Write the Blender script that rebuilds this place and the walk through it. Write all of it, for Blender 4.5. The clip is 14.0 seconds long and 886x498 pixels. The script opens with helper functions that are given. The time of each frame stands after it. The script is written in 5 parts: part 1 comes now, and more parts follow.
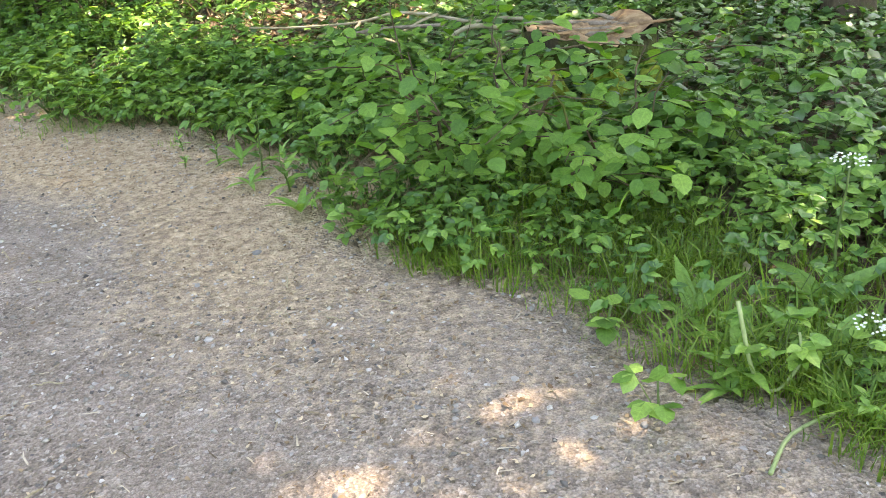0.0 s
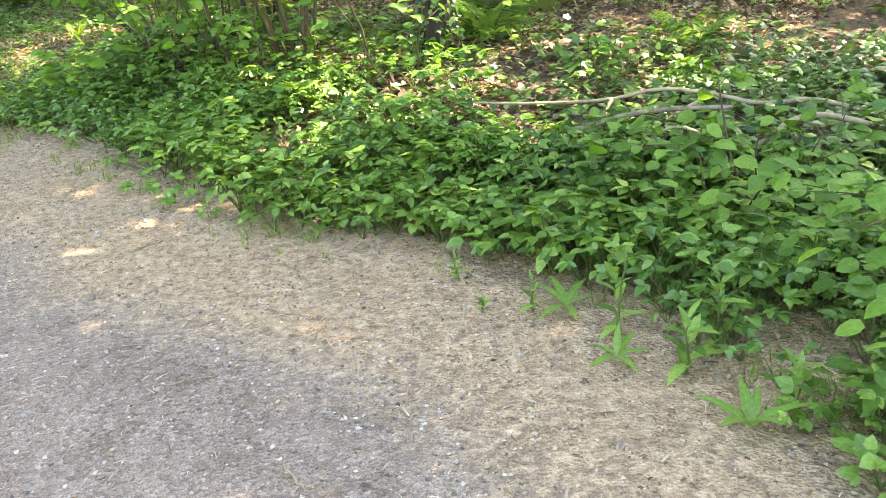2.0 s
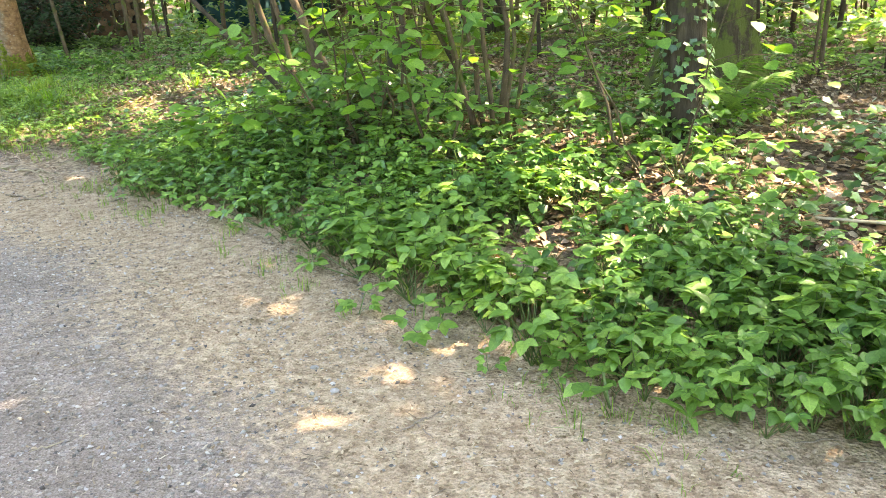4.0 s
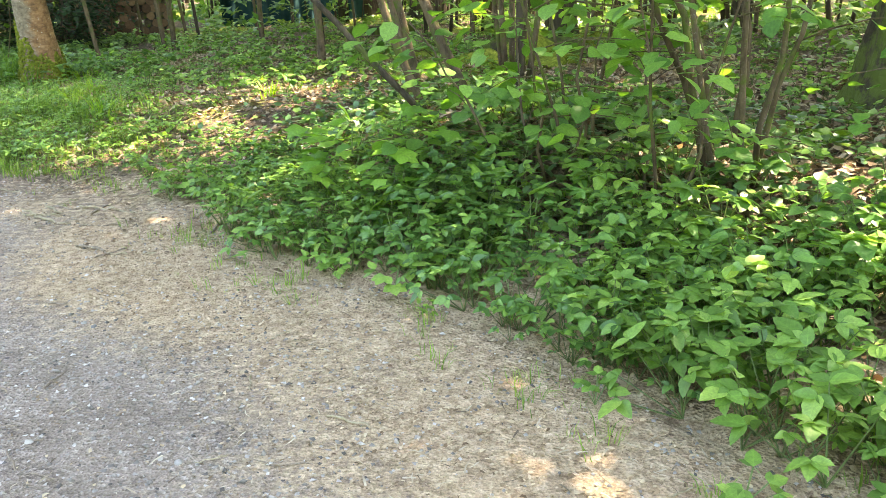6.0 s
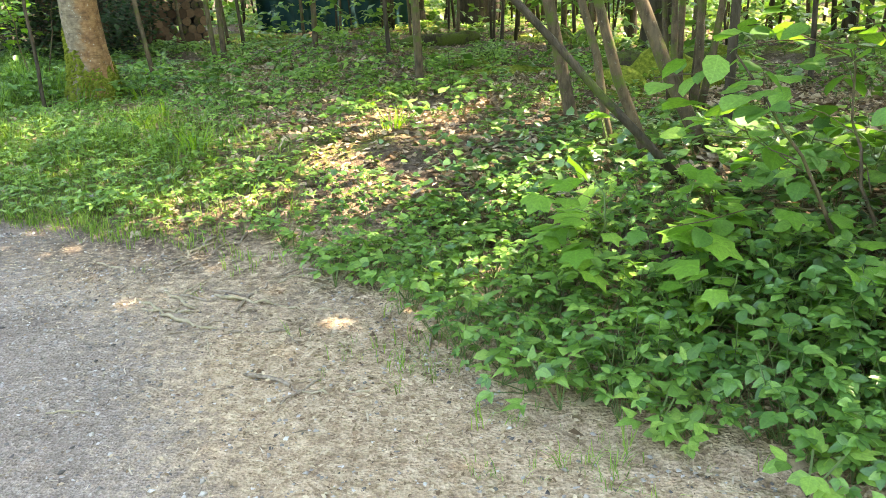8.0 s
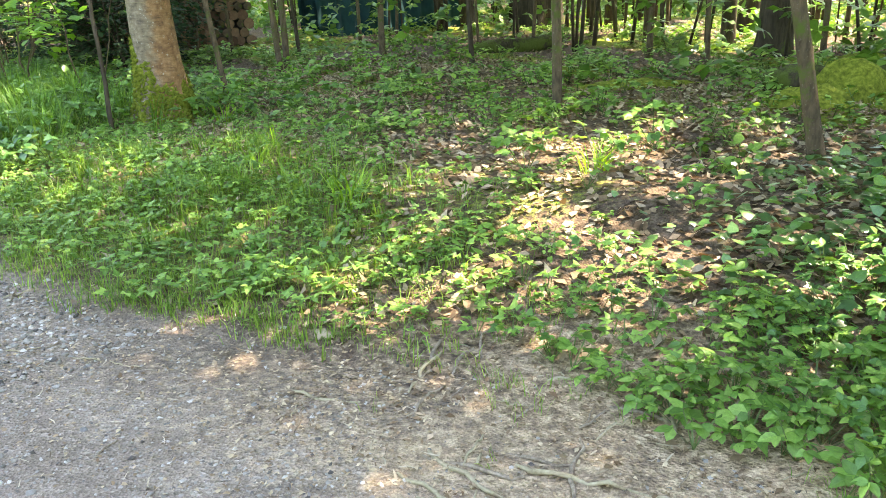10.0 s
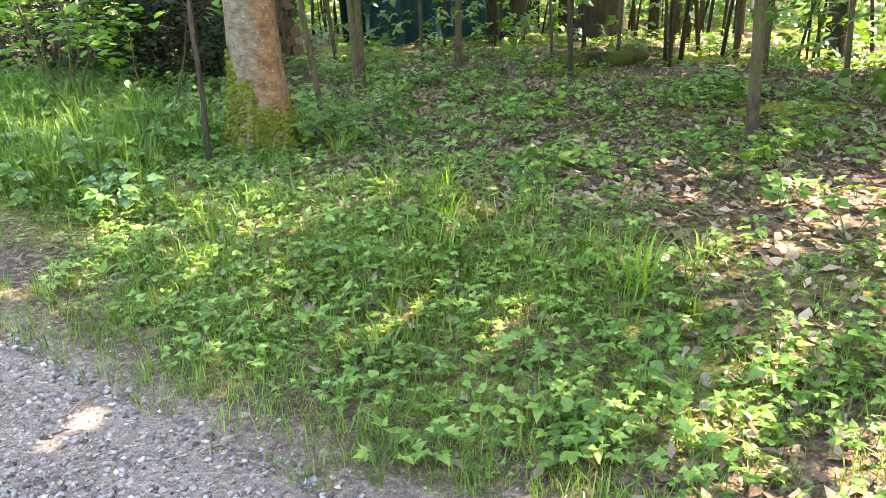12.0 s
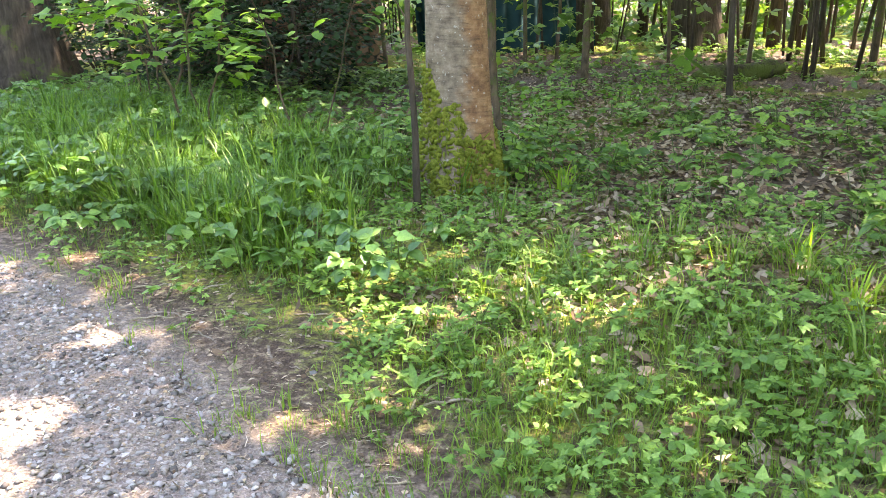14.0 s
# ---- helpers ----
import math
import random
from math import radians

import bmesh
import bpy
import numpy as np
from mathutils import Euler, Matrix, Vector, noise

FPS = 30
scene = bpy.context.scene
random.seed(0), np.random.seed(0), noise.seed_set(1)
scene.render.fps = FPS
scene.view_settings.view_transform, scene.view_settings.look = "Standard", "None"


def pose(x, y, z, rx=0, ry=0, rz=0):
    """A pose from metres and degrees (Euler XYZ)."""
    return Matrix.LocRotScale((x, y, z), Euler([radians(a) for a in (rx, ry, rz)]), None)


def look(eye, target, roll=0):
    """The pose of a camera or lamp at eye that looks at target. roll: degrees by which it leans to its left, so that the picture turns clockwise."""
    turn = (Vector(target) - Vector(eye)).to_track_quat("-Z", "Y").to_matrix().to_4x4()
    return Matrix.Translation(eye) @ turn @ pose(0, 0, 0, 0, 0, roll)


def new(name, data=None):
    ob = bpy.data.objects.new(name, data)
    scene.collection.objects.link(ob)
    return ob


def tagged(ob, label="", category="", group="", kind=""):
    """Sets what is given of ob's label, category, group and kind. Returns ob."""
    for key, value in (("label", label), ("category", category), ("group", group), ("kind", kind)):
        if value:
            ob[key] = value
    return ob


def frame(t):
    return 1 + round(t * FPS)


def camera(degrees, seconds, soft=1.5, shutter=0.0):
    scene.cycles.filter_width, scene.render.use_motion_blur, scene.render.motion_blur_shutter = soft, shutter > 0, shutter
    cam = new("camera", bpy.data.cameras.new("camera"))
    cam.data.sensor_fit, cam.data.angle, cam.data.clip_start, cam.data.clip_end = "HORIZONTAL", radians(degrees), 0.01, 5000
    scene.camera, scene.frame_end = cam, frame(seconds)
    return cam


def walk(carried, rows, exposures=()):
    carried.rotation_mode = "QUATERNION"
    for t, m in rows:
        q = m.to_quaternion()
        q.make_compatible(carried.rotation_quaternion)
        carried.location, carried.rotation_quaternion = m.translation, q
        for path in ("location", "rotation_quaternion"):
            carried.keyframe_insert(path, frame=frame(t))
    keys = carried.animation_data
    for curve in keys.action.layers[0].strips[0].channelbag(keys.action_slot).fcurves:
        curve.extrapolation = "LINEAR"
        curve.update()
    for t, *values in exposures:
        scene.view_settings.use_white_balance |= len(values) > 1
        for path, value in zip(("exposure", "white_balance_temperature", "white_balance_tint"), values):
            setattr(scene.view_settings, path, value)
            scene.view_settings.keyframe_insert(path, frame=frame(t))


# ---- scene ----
cam = camera(55.9, 14.0, soft=0.75)
PATH = [
    (0.0, (0.000, 0.000, 1.390), (-0.174, 3.595, -0.356), -6.33),
    (0.5, (-0.308, 0.401, 1.402), (-0.502, 3.998, -0.336), -6.17),
    (1.0, (-0.670, 0.684, 1.373), (-0.858, 4.279, -0.371), -6.12),
    (1.5, (-1.029, 0.975, 1.370), (-1.237, 4.575, -0.360), -6.26),
    (2.0, (-1.386, 1.337, 1.423), (-1.687, 5.016, -0.117), -5.16),
    (2.5, (-1.793, 1.644, 1.447), (-2.192, 5.370, 0.048), -4.29),
    (5.0, (-3.367, 3.282, 1.374), (-3.769, 7.052, 0.098), -1.78),
    (5.5, (-3.733, 3.618, 1.399), (-4.128, 7.386, 0.116), -1.75),
    (6.0, (-4.038, 3.944, 1.349), (-4.440, 7.710, 0.060), -1.89),
    (6.5, (-4.370, 4.275, 1.398), (-4.771, 8.042, 0.115), -1.88),
    (7.0, (-4.749, 4.571, 1.415), (-5.151, 8.334, 0.119), -1.89),
    (7.5, (-5.046, 4.905, 1.371), (-5.441, 8.666, 0.068), -1.85),
    (8.0, (-5.366, 5.239, 1.401), (-5.768, 9.006, 0.118), -1.78),
    (8.5, (-5.746, 5.541, 1.433), (-6.140, 9.307, 0.144), -1.75),
    (9.0, (-6.080, 5.880, 1.405), (-6.475, 9.644, 0.109), -1.75),
    (11.5, (-7.835, 7.432, 1.432), (-8.213, 11.211, 0.175), -1.42),
    (12.0, (-8.208, 7.744, 1.390), (-8.540, 11.529, 0.139), -1.11),
    (12.5, (-8.607, 8.007, 1.387), (-8.928, 11.797, 0.149), -0.90),
    (13.0, (-9.048, 8.250, 1.424), (-9.369, 12.043, 0.193), -0.90),
    (13.5, (-9.442, 8.567, 1.421), (-9.761, 12.358, 0.184), -0.79),
    (14.0, (-9.857, 8.805, 1.395), (-10.189, 12.597, 0.164), -0.79),
]
EXPOSE = ((0.0, 3.2, 8800, 17), (1.0, 3.46, 8800, 16), (2.5, 3.5, 8750, 17), (7.0, 3.65, 8700, 13), (9.2, 3.55, 8500, 11), (11.3, 3.65, 7900, 20), (13.0, 3.65, 8000, 25), (14.0, 3.58, 7900, 25))
walk(cam, [(t, look(eye, target, roll)) for t, eye, target, roll in PATH], EXPOSE)

# ---------------------------------------------------------------- world, sun
SUN_DIR = Vector((0.62, 0.36, 1.12)).normalized()
world = bpy.data.worlds.new("sky")
scene.world = world
world.use_nodes = True
wn = world.node_tree.nodes
sky = wn.new("ShaderNodeTexSky")
sky.sky_type = "NISHITA"
sky.sun_disc = False
sky.sun_elevation = math.asin(SUN_DIR.z)
sky.sun_rotation = math.atan2(SUN_DIR.x, SUN_DIR.y)
world.node_tree.links.new(sky.outputs[0], wn["Background"].inputs[0])
wn["Background"].inputs[1].default_value = 0.15
sun_data = bpy.data.lights.new("sun", "SUN")
sun_data.energy, sun_data.angle, sun_data.color = 2.8, radians(0.55), (1.0, 0.94, 0.84)
sun = new("sun", sun_data)
sun.matrix_world = look(SUN_DIR * 30, (0, 0, 0))

# ---------------------------------------------------------------- plan
# s runs along the path, n across it towards the wood
ES = np.array([-0.745, 0.667])
EN = np.array([0.667, 0.745])
rng = np.random.default_rng(7)


def to_xy(s, n):
    s, n = np.asarray(s, float), np.asarray(n, float)
    return s * ES[0] + n * EN[0], s * ES[1] + n * EN[1]


def to_sn(x, y):
    x, y = np.asarray(x, float), np.asarray(y, float)
    return x * ES[0] + y * ES[1], x * EN[0] + y * EN[1]


def lattice(ix, iy, seed):
    h = (ix.astype(np.int64) * 374761393 + iy.astype(np.int64) * 668265263 + seed * 974634777) & 0xFFFFFFFF
    h = ((h ^ (h >> 13)) * 1274126177) & 0xFFFFFFFF
    return ((h ^ (h >> 16)) & 0xFFFF) / 65535.0


def vnoise(x, y, seed=0):
    """Smooth value noise in 0..1, one lattice cell per unit."""
    x, y = np.asarray(x, float), np.asarray(y, float)
    ix, iy = np.floor(x), np.floor(y)
    fx, fy = x - ix, y - iy
    fx, fy = fx * fx * (3 - 2 * fx), fy * fy * (3 - 2 * fy)
    a, b = lattice(ix, iy, seed), lattice(ix + 1, iy, seed)
    c, d = lattice(ix, iy + 1, seed), lattice(ix + 1, iy + 1, seed)
    return (a * (1 - fx) + b * fx) * (1 - fy) + (c * (1 - fx) + d * fx) * fy


def fnoise(x, y, seed=0):
    return 0.5 * vnoise(x, y, seed) + 0.3 * vnoise(x * 2.1, y * 2.1, seed + 1) + 0.2 * vnoise(x * 4.3, y * 4.3, seed + 2)


def ramp(x, a, b):
    t = np.clip((np.asarray(x, float) - a) / (b - a), 0, 1)
    return t * t * (3 - 2 * t)


EDGE_S = [-60, -4, 0.4, 1, 1.5, 2, 2.6, 3.2, 4.2, 4.6, 5.0, 5.5, 6.5, 7.5, 8.3, 8.9, 9.5, 10.3, 11.2, 11.7, 12.0, 12.4, 13, 13.6, 14.5, 15.5, 16.5, 17.5, 18.5, 20, 30, 60]
EDGE_N = [1.7, 1.75, 1.72, 1.82, 1.88, 1.86, 2.0, 2.36, 2.42, 2.3, 2.16, 2.1, 2.25, 2.32, 2.36, 2.14, 2.22, 2.42, 2.34, 2.1, 1.9, 1.72, 1.48, 1.36, 1.2, 1.14, 1.22, 1.2, 1.05, 0.8, -0.3, -4]


def edge(s):
    """Where the gravel path ends towards the wood."""
    s = np.asarray(s, float)
    return np.interp(s, EDGE_S, EDGE_N) + 0.16 * (fnoise(s * 1.3, s * 0 + 3.3, 5) - 0.5)


def far_edge(s):
    return np.interp(s, EDGE_S, EDGE_N) - 3.6 + 0.2 * (fnoise(s * 0.9, s * 0 + 9.1, 8) - 0.5)


def height(x, y):
    """Ground level: a low bank beside the path, softly uneven in the wood."""
    s, n = to_sn(x, y)
    d = n - edge(s)
    bank = 0.26 * (0.3 + 0.7 * ramp(s, 4.2, 6.4)) * ramp(d, 0.1, 2.4) * (1 - 0.72 * ramp(s, 11.5, 17.0)) * (1 - 0.6 * ramp(n, 9, 22))
    rough = ramp(d, 0.0, 1.0) * (0.10 * (fnoise(x * 0.7, y * 0.7, 11) - 0.5) + 0.05 * (vnoise(x * 2.3, y * 2.3, 14) - 0.5))
    mound = 0.22 * np.exp(-((x + 4.4) ** 2 + (y - 9.2) ** 2) / 0.9)
    other = mound + 0.15 * ramp(far_edge(s) - n, 0.0, 2.0)
    return bank + rough + other


# ---------------------------------------------------------------- mesh helpers
def rot(yaw, pitch, roll):
    """Rotation matrices Rz(yaw) Rx(pitch) Ry(roll), one per entry."""
    yaw, pitch, roll = np.broadcast_arrays(np.asarray(yaw, float), np.asarray(pitch, float), np.asarray(roll, float))
    cz, sz, cx, sx, cy, sy = np.cos(yaw), np.sin(yaw), np.cos(pitch), np.sin(pitch), np.cos(roll), np.sin(roll)
    m = np.empty(yaw.shape + (3, 3))
    m[..., 0, 0], m[..., 0, 1], m[..., 0, 2] = cz * cy - sz * sx * sy, -sz * cx, cz * sy + sz * sx * cy
    m[..., 1, 0], m[..., 1, 1], m[..., 1, 2] = sz * cy + cz * sx * sy, cz * cx, sz * sy - cz * sx * cy
    m[..., 2, 0], m[..., 2, 1], m[..., 2, 2] = -cx * sy, sx, cx * cy
    return m


def place(tmpl, loc, r, scale):
    """Copies of a template (verts, tris), merged: loc (N,3), r (N,3,3), scale (N,) or (N,3)."""
    v, f = tmpl
    scale = np.asarray(scale, float)
    if scale.ndim == 1:
        scale = scale[:, None]
    w = np.einsum("nij,nvj->nvi", r, v[None, :, :3] * scale[:, None, :]) + loc[:, None, :]
    if v.shape[1] > 3:
        w = np.concatenate([w, np.broadcast_to(v[None, :, 3:], (len(loc), len(v), v.shape[1] - 3))], -1)
    faces = f[None] + (np.arange(len(loc)) * len(v))[:, None, None]
    return w.reshape(-1, v.shape[1]), faces.reshape(-1, 3)


def join(pieces):
    vs, fs, k = [], [], 0
    for v, f in pieces:
        vs.append(v)
        fs.append(f + k)
        k += len(v)
    return np.vstack(vs), np.vstack(fs)


def mesh_from(name, v, f, smooth=True):
    me = bpy.data.meshes.new(name)
    me.vertices.add(len(v))
    me.vertices.foreach_set("co", np.ascontiguousarray(v[:, :3], np.float32).ravel())
    me.loops.add(len(f) * 3)
    me.loops.foreach_set("vertex_index", np.ascontiguousarray(f, np.int32).ravel())
    me.polygons.add(len(f))
    me.polygons.foreach_set("loop_start", np.arange(0, len(f) * 3, 3, dtype=np.int32))
    me.polygons.foreach_set("use_smooth", np.full(len(f), smooth))
    me.update(calc_edges=True)
    if v.shape[1] > 3:
        a = me.attributes.new("blade", "FLOAT_VECTOR", "POINT")
        a.data.foreach_set("vector", np.ascontiguousarray(np.hstack([v[:, 3:5], np.zeros((len(v), 1))]), np.float32).ravel())
    return me


def put(name, geo, material, parent=None, label="", smooth=True):
    """One mesh object from (verts, tris), under parent if one is given."""
    ob = new(name, mesh_from(name, geo[0], geo[1], smooth))
    ob.data.materials.append(material)
    if parent is not None:
        ob.parent = parent
    if label:
        ob["label"] = label
    return ob


def tube(points, radii, sides=8, wobble=0.0, seed=0, cap=True):
    """A tapered tube along points."""
    p = np.asarray(points, float)
    r = np.asarray(radii, float)
    k = len(p)
    tan = np.gradient(p, axis=0)
    tan /= np.linalg.norm(tan, axis=1)[:, None] + 1e-12
    ref = np.array([1.0, 0.13, 0.07]) if abs(tan[0, 0]) < 0.8 else np.array([0.1, 1.0, 0.05])
    a = np.cross(tan, ref)
    a /= np.linalg.norm(a, axis=1)[:, None]
    b = np.cross(tan, a)
    ang = np.linspace(0, 2 * np.pi, sides, endpoint=False)
    g = np.random.default_rng(seed)
    rr = r[:, None] * (1 + wobble * (g.random((k, sides)) - 0.5) * 2)
    v = p[:, None, :] + rr[..., None] * (np.cos(ang)[None, :, None] * a[:, None, :] + np.sin(ang)[None, :, None] * b[:, None, :])
    v = v.reshape(-1, 3)
    i = np.arange(k - 1)[:, None] * sides
    j = np.arange(sides)[None, :]
    j2 = (j + 1) % sides
    q0, q1, q2, q3 = i + j, i + j2, i + sides + j2, i + sides + j
    f = np.concatenate([np.stack([q0, q2, q1], -1).reshape(-1, 3), np.stack([q0, q3, q2], -1).reshape(-1, 3)])
    if cap:
        v = np.vstack([v, p[0], p[-1]])
        m = len(v)
        jj = np.arange(sides)
        lo = np.stack([np.full(sides, m - 2), jj, (jj + 1) % sides], -1)
        t = (k - 1) * sides
        hi = np.stack([np.full(sides, m - 1), t + (jj + 1) % sides, t + jj], -1)
        f = np.vstack([f, lo, hi])
    return v, f


def bend(a, b, k=6, sag=0.0, jitter=0.0, g=rng):
    """Points from a to b with a sag and a little wander."""
    a, b = np.asarray(a, float), np.asarray(b, float)
    t = np.linspace(0, 1, k)[:, None]
    p = a + (b - a) * t
    p[:, 2] += sag * 4 * (t[:, 0] * (1 - t[:, 0]))
    if jitter:
        p[1:-1] += g.normal(0, jitter, (k - 2, 3))
    return p


# leaves point along +y from the origin, faces up, one unit long
def with_blade(v, f):
    """A leaf that keeps its own outline coordinates, for the veins."""
    v = np.array(v, float)
    return np.hstack([v, v[:, :2]]), np.array(f)


def leaf_toothed(width=0.6, fold=0.08, droop=0.2):
    """A leaf with a coarsely toothed edge, folded along its midrib."""
    side = ((0.07, 0.52), (0.25, 0.95), (0.47, 1.0), (0.57, 0.84), (0.78, 0.6))
    v = [(0, 0, 0), (0, 0.42, -droop * 0.18), (0, 1, -droop)]
    for sgn in (-1, 1):
        v += [(sgn * width / 2 * w, t, fold * w - droop * t * t) for t, w in side]
    f = []
    for o, flip in ((3, True), (8, False)):
        ring = [0] + list(range(o, o + 5)) + [2]
        f += [(1, b, a) if flip else (1, a, b) for a, b in zip(ring[:-1], ring[1:])]
    return with_blade(v, f)


def leaf_oval(width=0.5, fold=0.12, droop=0.25):
    rows = ((0.32, 1.0), (0.68, 0.72))
    v = [(0, 0, 0)]
    for t, w in rows:
        z = -droop * t * t
        v += [(-width / 2 * w, t, z + fold * w * 0.6), (0, t, z), (width / 2 * w, t, z + fold * w * 0.6)]
    v.append((0, 1, -droop))
    f = [(0, 2, 1), (0, 3, 2), (1, 2, 5), (1, 5, 4), (2, 3, 6), (2, 6, 5), (4, 5, 7), (5, 6, 7)]
    return with_blade(v, f)


def leaf_round(width=0.86, fold=0.05, droop=0.16):
    """A roundish leaf with a short tip."""
    v = [(0, 0, 0)]
    for t, w in ((0.18, 0.82), (0.5, 1.0), (0.8, 0.66)):
        z = -droop * t * t
        v += [(-width / 2 * w, t, z + fold * w), (0, t, z), (width / 2 * w, t, z + fold * w)]
    v.append((0, 1, -droop * 1.3))
    f = [(0, 2, 1), (0, 3, 2)]
    for k in (1, 4):
        f += [(k, k + 1, k + 4), (k, k + 4, k + 3), (k + 1, k + 2, k + 5), (k + 1, k + 5, k + 4)]
    f += [(7, 8, 10), (8, 9, 10)]
    return with_blade(v, f)


def leaf_diamond(width=0.5, fold=0.1, droop=0.2):
    v = np.array([(0, 0, 0), (-width / 2, 0.45, fold), (0, 0.5, -droop * 0.3), (width / 2, 0.45, fold), (0, 1, -droop)], float)
    return with_blade(v, [(0, 2, 1), (0, 3, 2), (1, 2, 4), (2, 3, 4)])


def leaf_hex(width=0.7, droop=0.2):
    """A small oval leaf of four triangles."""
    w = width / 2
    v = np.array([(0, 0, 0), (-w, 0.3, -0.03), (w, 0.3, -0.03), (-w * 0.8, 0.68, -droop * 0.5), (w * 0.8, 0.68, -droop * 0.5), (0, 1, -droop)], float)
    return with_blade(v, [(0, 2, 1), (1, 2, 4), (1, 4, 3), (3, 4, 5)])


def blade_short(width=0.03, lean=0.5):
    """A short grass blade of three triangles."""
    w = width / 2
    v = np.array([(-w, 0, 0), (w, 0, 0), (-w * 0.8, lean * 0.25, 0.5), (w * 0.8, lean * 0.25, 0.5), (0, lean, 1 - 0.4 * lean)], float)
    return v, np.array([(0, 1, 3), (0, 3, 2), (2, 3, 4)])


def leaf_lobed(lobes=5, depth=0.5, droop=0.2):
    """A palmate leaf: lobes fanned round the top of the stalk."""
    out = []
    span = radians(125)
    for i in range(lobes):
        a = -span + 2 * span * i / (lobes - 1)
        reach = 1.0 - 0.33 * abs(a) / span
        out.append((a, reach))
        if i < lobes - 1:
            out.append((a + span / (lobes - 1), depth * 0.8))
    c = np.array([0, 0.36, 0.03])
    v = [c]
    for a, reach in out:
        x, y = math.sin(a) * reach * 0.62, 0.36 + math.cos(a) * reach * 0.64
        v.append((x, y, -droop * (x * x + (y - 0.36) ** 2)))
    n = len(v)
    f = [(0, i + 1, i) for i in range(1, n - 1)] + [(0, 1, n - 1)]
    return with_blade(v, f)


def blade(width=0.03, lean=0.5):
    """A grass blade, one unit tall, bowing towards +y."""
    v = []
    for t, w in ((0, 1), (0.35, 0.9), (0.7, 0.6)):
        y, z = lean * t ** 2, t * (1 - 0.35 * lean * t)
        v += [(-width / 2 * w, y, z), (width / 2 * w, y, z)]
    v.append((0, lean * 1.05, 1 - 0.45 * lean))
    return np.array(v, float), np.array([(0, 1, 3), (0, 3, 2), (2, 3, 5), (2, 5, 4), (4, 5, 6)])


def chip(seed):
    """A small gravel chip of eight triangles."""
    g = np.random.default_rng(seed)
    v = np.array([(0.5, 0, 0), (-0.5, 0, 0), (0, 0.4, 0), (0, -0.4, 0), (0, 0, 0.32), (0, 0, -0.2)]) * g.uniform(0.7, 1.25, (6, 1)) + g.normal(0, 0.06, (6, 3))
    v[:, 2] += 0.1
    return v, np.array([(0, 2, 4), (2, 1, 4), (1, 3, 4), (3, 0, 4), (2, 0, 5), (1, 2, 5), (3, 1, 5), (0, 3, 5)])


def pebble(seed):
    """A rounded stone of 20 triangles, about one unit across, sitting on z = 0."""
    g = np.random.default_rng(seed)
    bm = bmesh.new()
    bmesh.ops.create_icosphere(bm, subdivisions=1, radius=0.5)
    v = np.array([q.co for q in bm.verts]) * g.uniform(0.8, 1.2, (12, 1)) * np.array([1.0, 0.75, 0.55])
    f = np.array([[q.index for q in p.verts] for p in bm.faces])
    bm.free()
    v[:, 2] += 0.12
    return v, f


# ---------------------------------------------------------------- materials
def material(name):
    m = bpy.data.materials.new(name)
    m.use_nodes = True
    return m, m.node_tree.nodes, m.node_tree.links, m.node_tree.nodes["Principled BSDF"]


def mix_rgb(nodes, links, fac, a, b, blend="MIX"):
    m = nodes.new("ShaderNodeMix")
    m.data_type, m.blend_type = "RGBA", blend
    for socket, value in ((m.inputs[0], fac), (m.inputs[6], a), (m.inputs[7], b)):
        if isinstance(value, bpy.types.NodeSocket):
            links.new(value, socket)
        else:
            socket.default_value = value if isinstance(value, (int, float)) else (*value, 1)
    return m.outputs[2]


def tex_noise(nodes, links, scale, detail=4, rough=0.6, coord=None):
    t = nodes.new("ShaderNodeTexNoise")
    t.inputs["Scale"].default_value, t.inputs["Detail"].default_value, t.inputs["Roughness"].default_value = scale, detail, rough
    if coord is not None:
        links.new(coord, t.inputs["Vector"])
    return t.outputs[0]


def steps(nodes, links, value, stops):
    r = nodes.new("ShaderNodeValToRGB")
    while len(r.color_ramp.elements) < len(stops):
        r.color_ramp.elements.new(0.5)
    for e, (at, c) in zip(r.color_ramp.elements, stops):
        e.position, e.color = at, (*c, 1) if not isinstance(c, (int, float)) else (c, c, c, 1)
    links.new(value, r.inputs[0])
    return r.outputs[0]


def bump(nodes, links, shader, value, strength, distance):
    b = nodes.new("ShaderNodeBump")
    b.inputs["Strength"].default_value, b.inputs["Distance"].default_value = strength, distance
    links.new(value, b.inputs["Height"])
    links.new(b.outputs[0], shader.inputs["Normal"])


def leaf_veins(nodes, links):
    """Midrib and slanting side veins along a leaf's own length, 0..1."""
    a = nodes.new("ShaderNodeAttribute")
    a.attribute_name = "blade"
    xyz = nodes.new("ShaderNodeSeparateXYZ")
    links.new(a.outputs["Vector"], xyz.inputs[0])

    def calc(op, x, y):
        n = nodes.new("ShaderNodeMath")
        n.operation = op
        for k, q in enumerate((x, y)):
            if isinstance(q, bpy.types.NodeSocket):
                links.new(q, n.inputs[k])
            else:
                n.inputs[k].default_value = q
        return n.outputs[0]

    off = calc("ABSOLUTE", xyz.outputs[0], 0.0)
    lane = calc("MULTIPLY", calc("SUBTRACT", xyz.outputs[1], calc("MULTIPLY", off, 0.9)), 8.0)
    side = steps(nodes, links, calc("PINGPONG", lane, 0.5), ((0.0, 0.75), (0.13, 0.0)))
    mid = steps(nodes, links, off, ((0.0, 1.0), (0.035, 0.0)))
    return calc("MULTIPLY", calc("MAXIMUM", side, mid), 0.6)


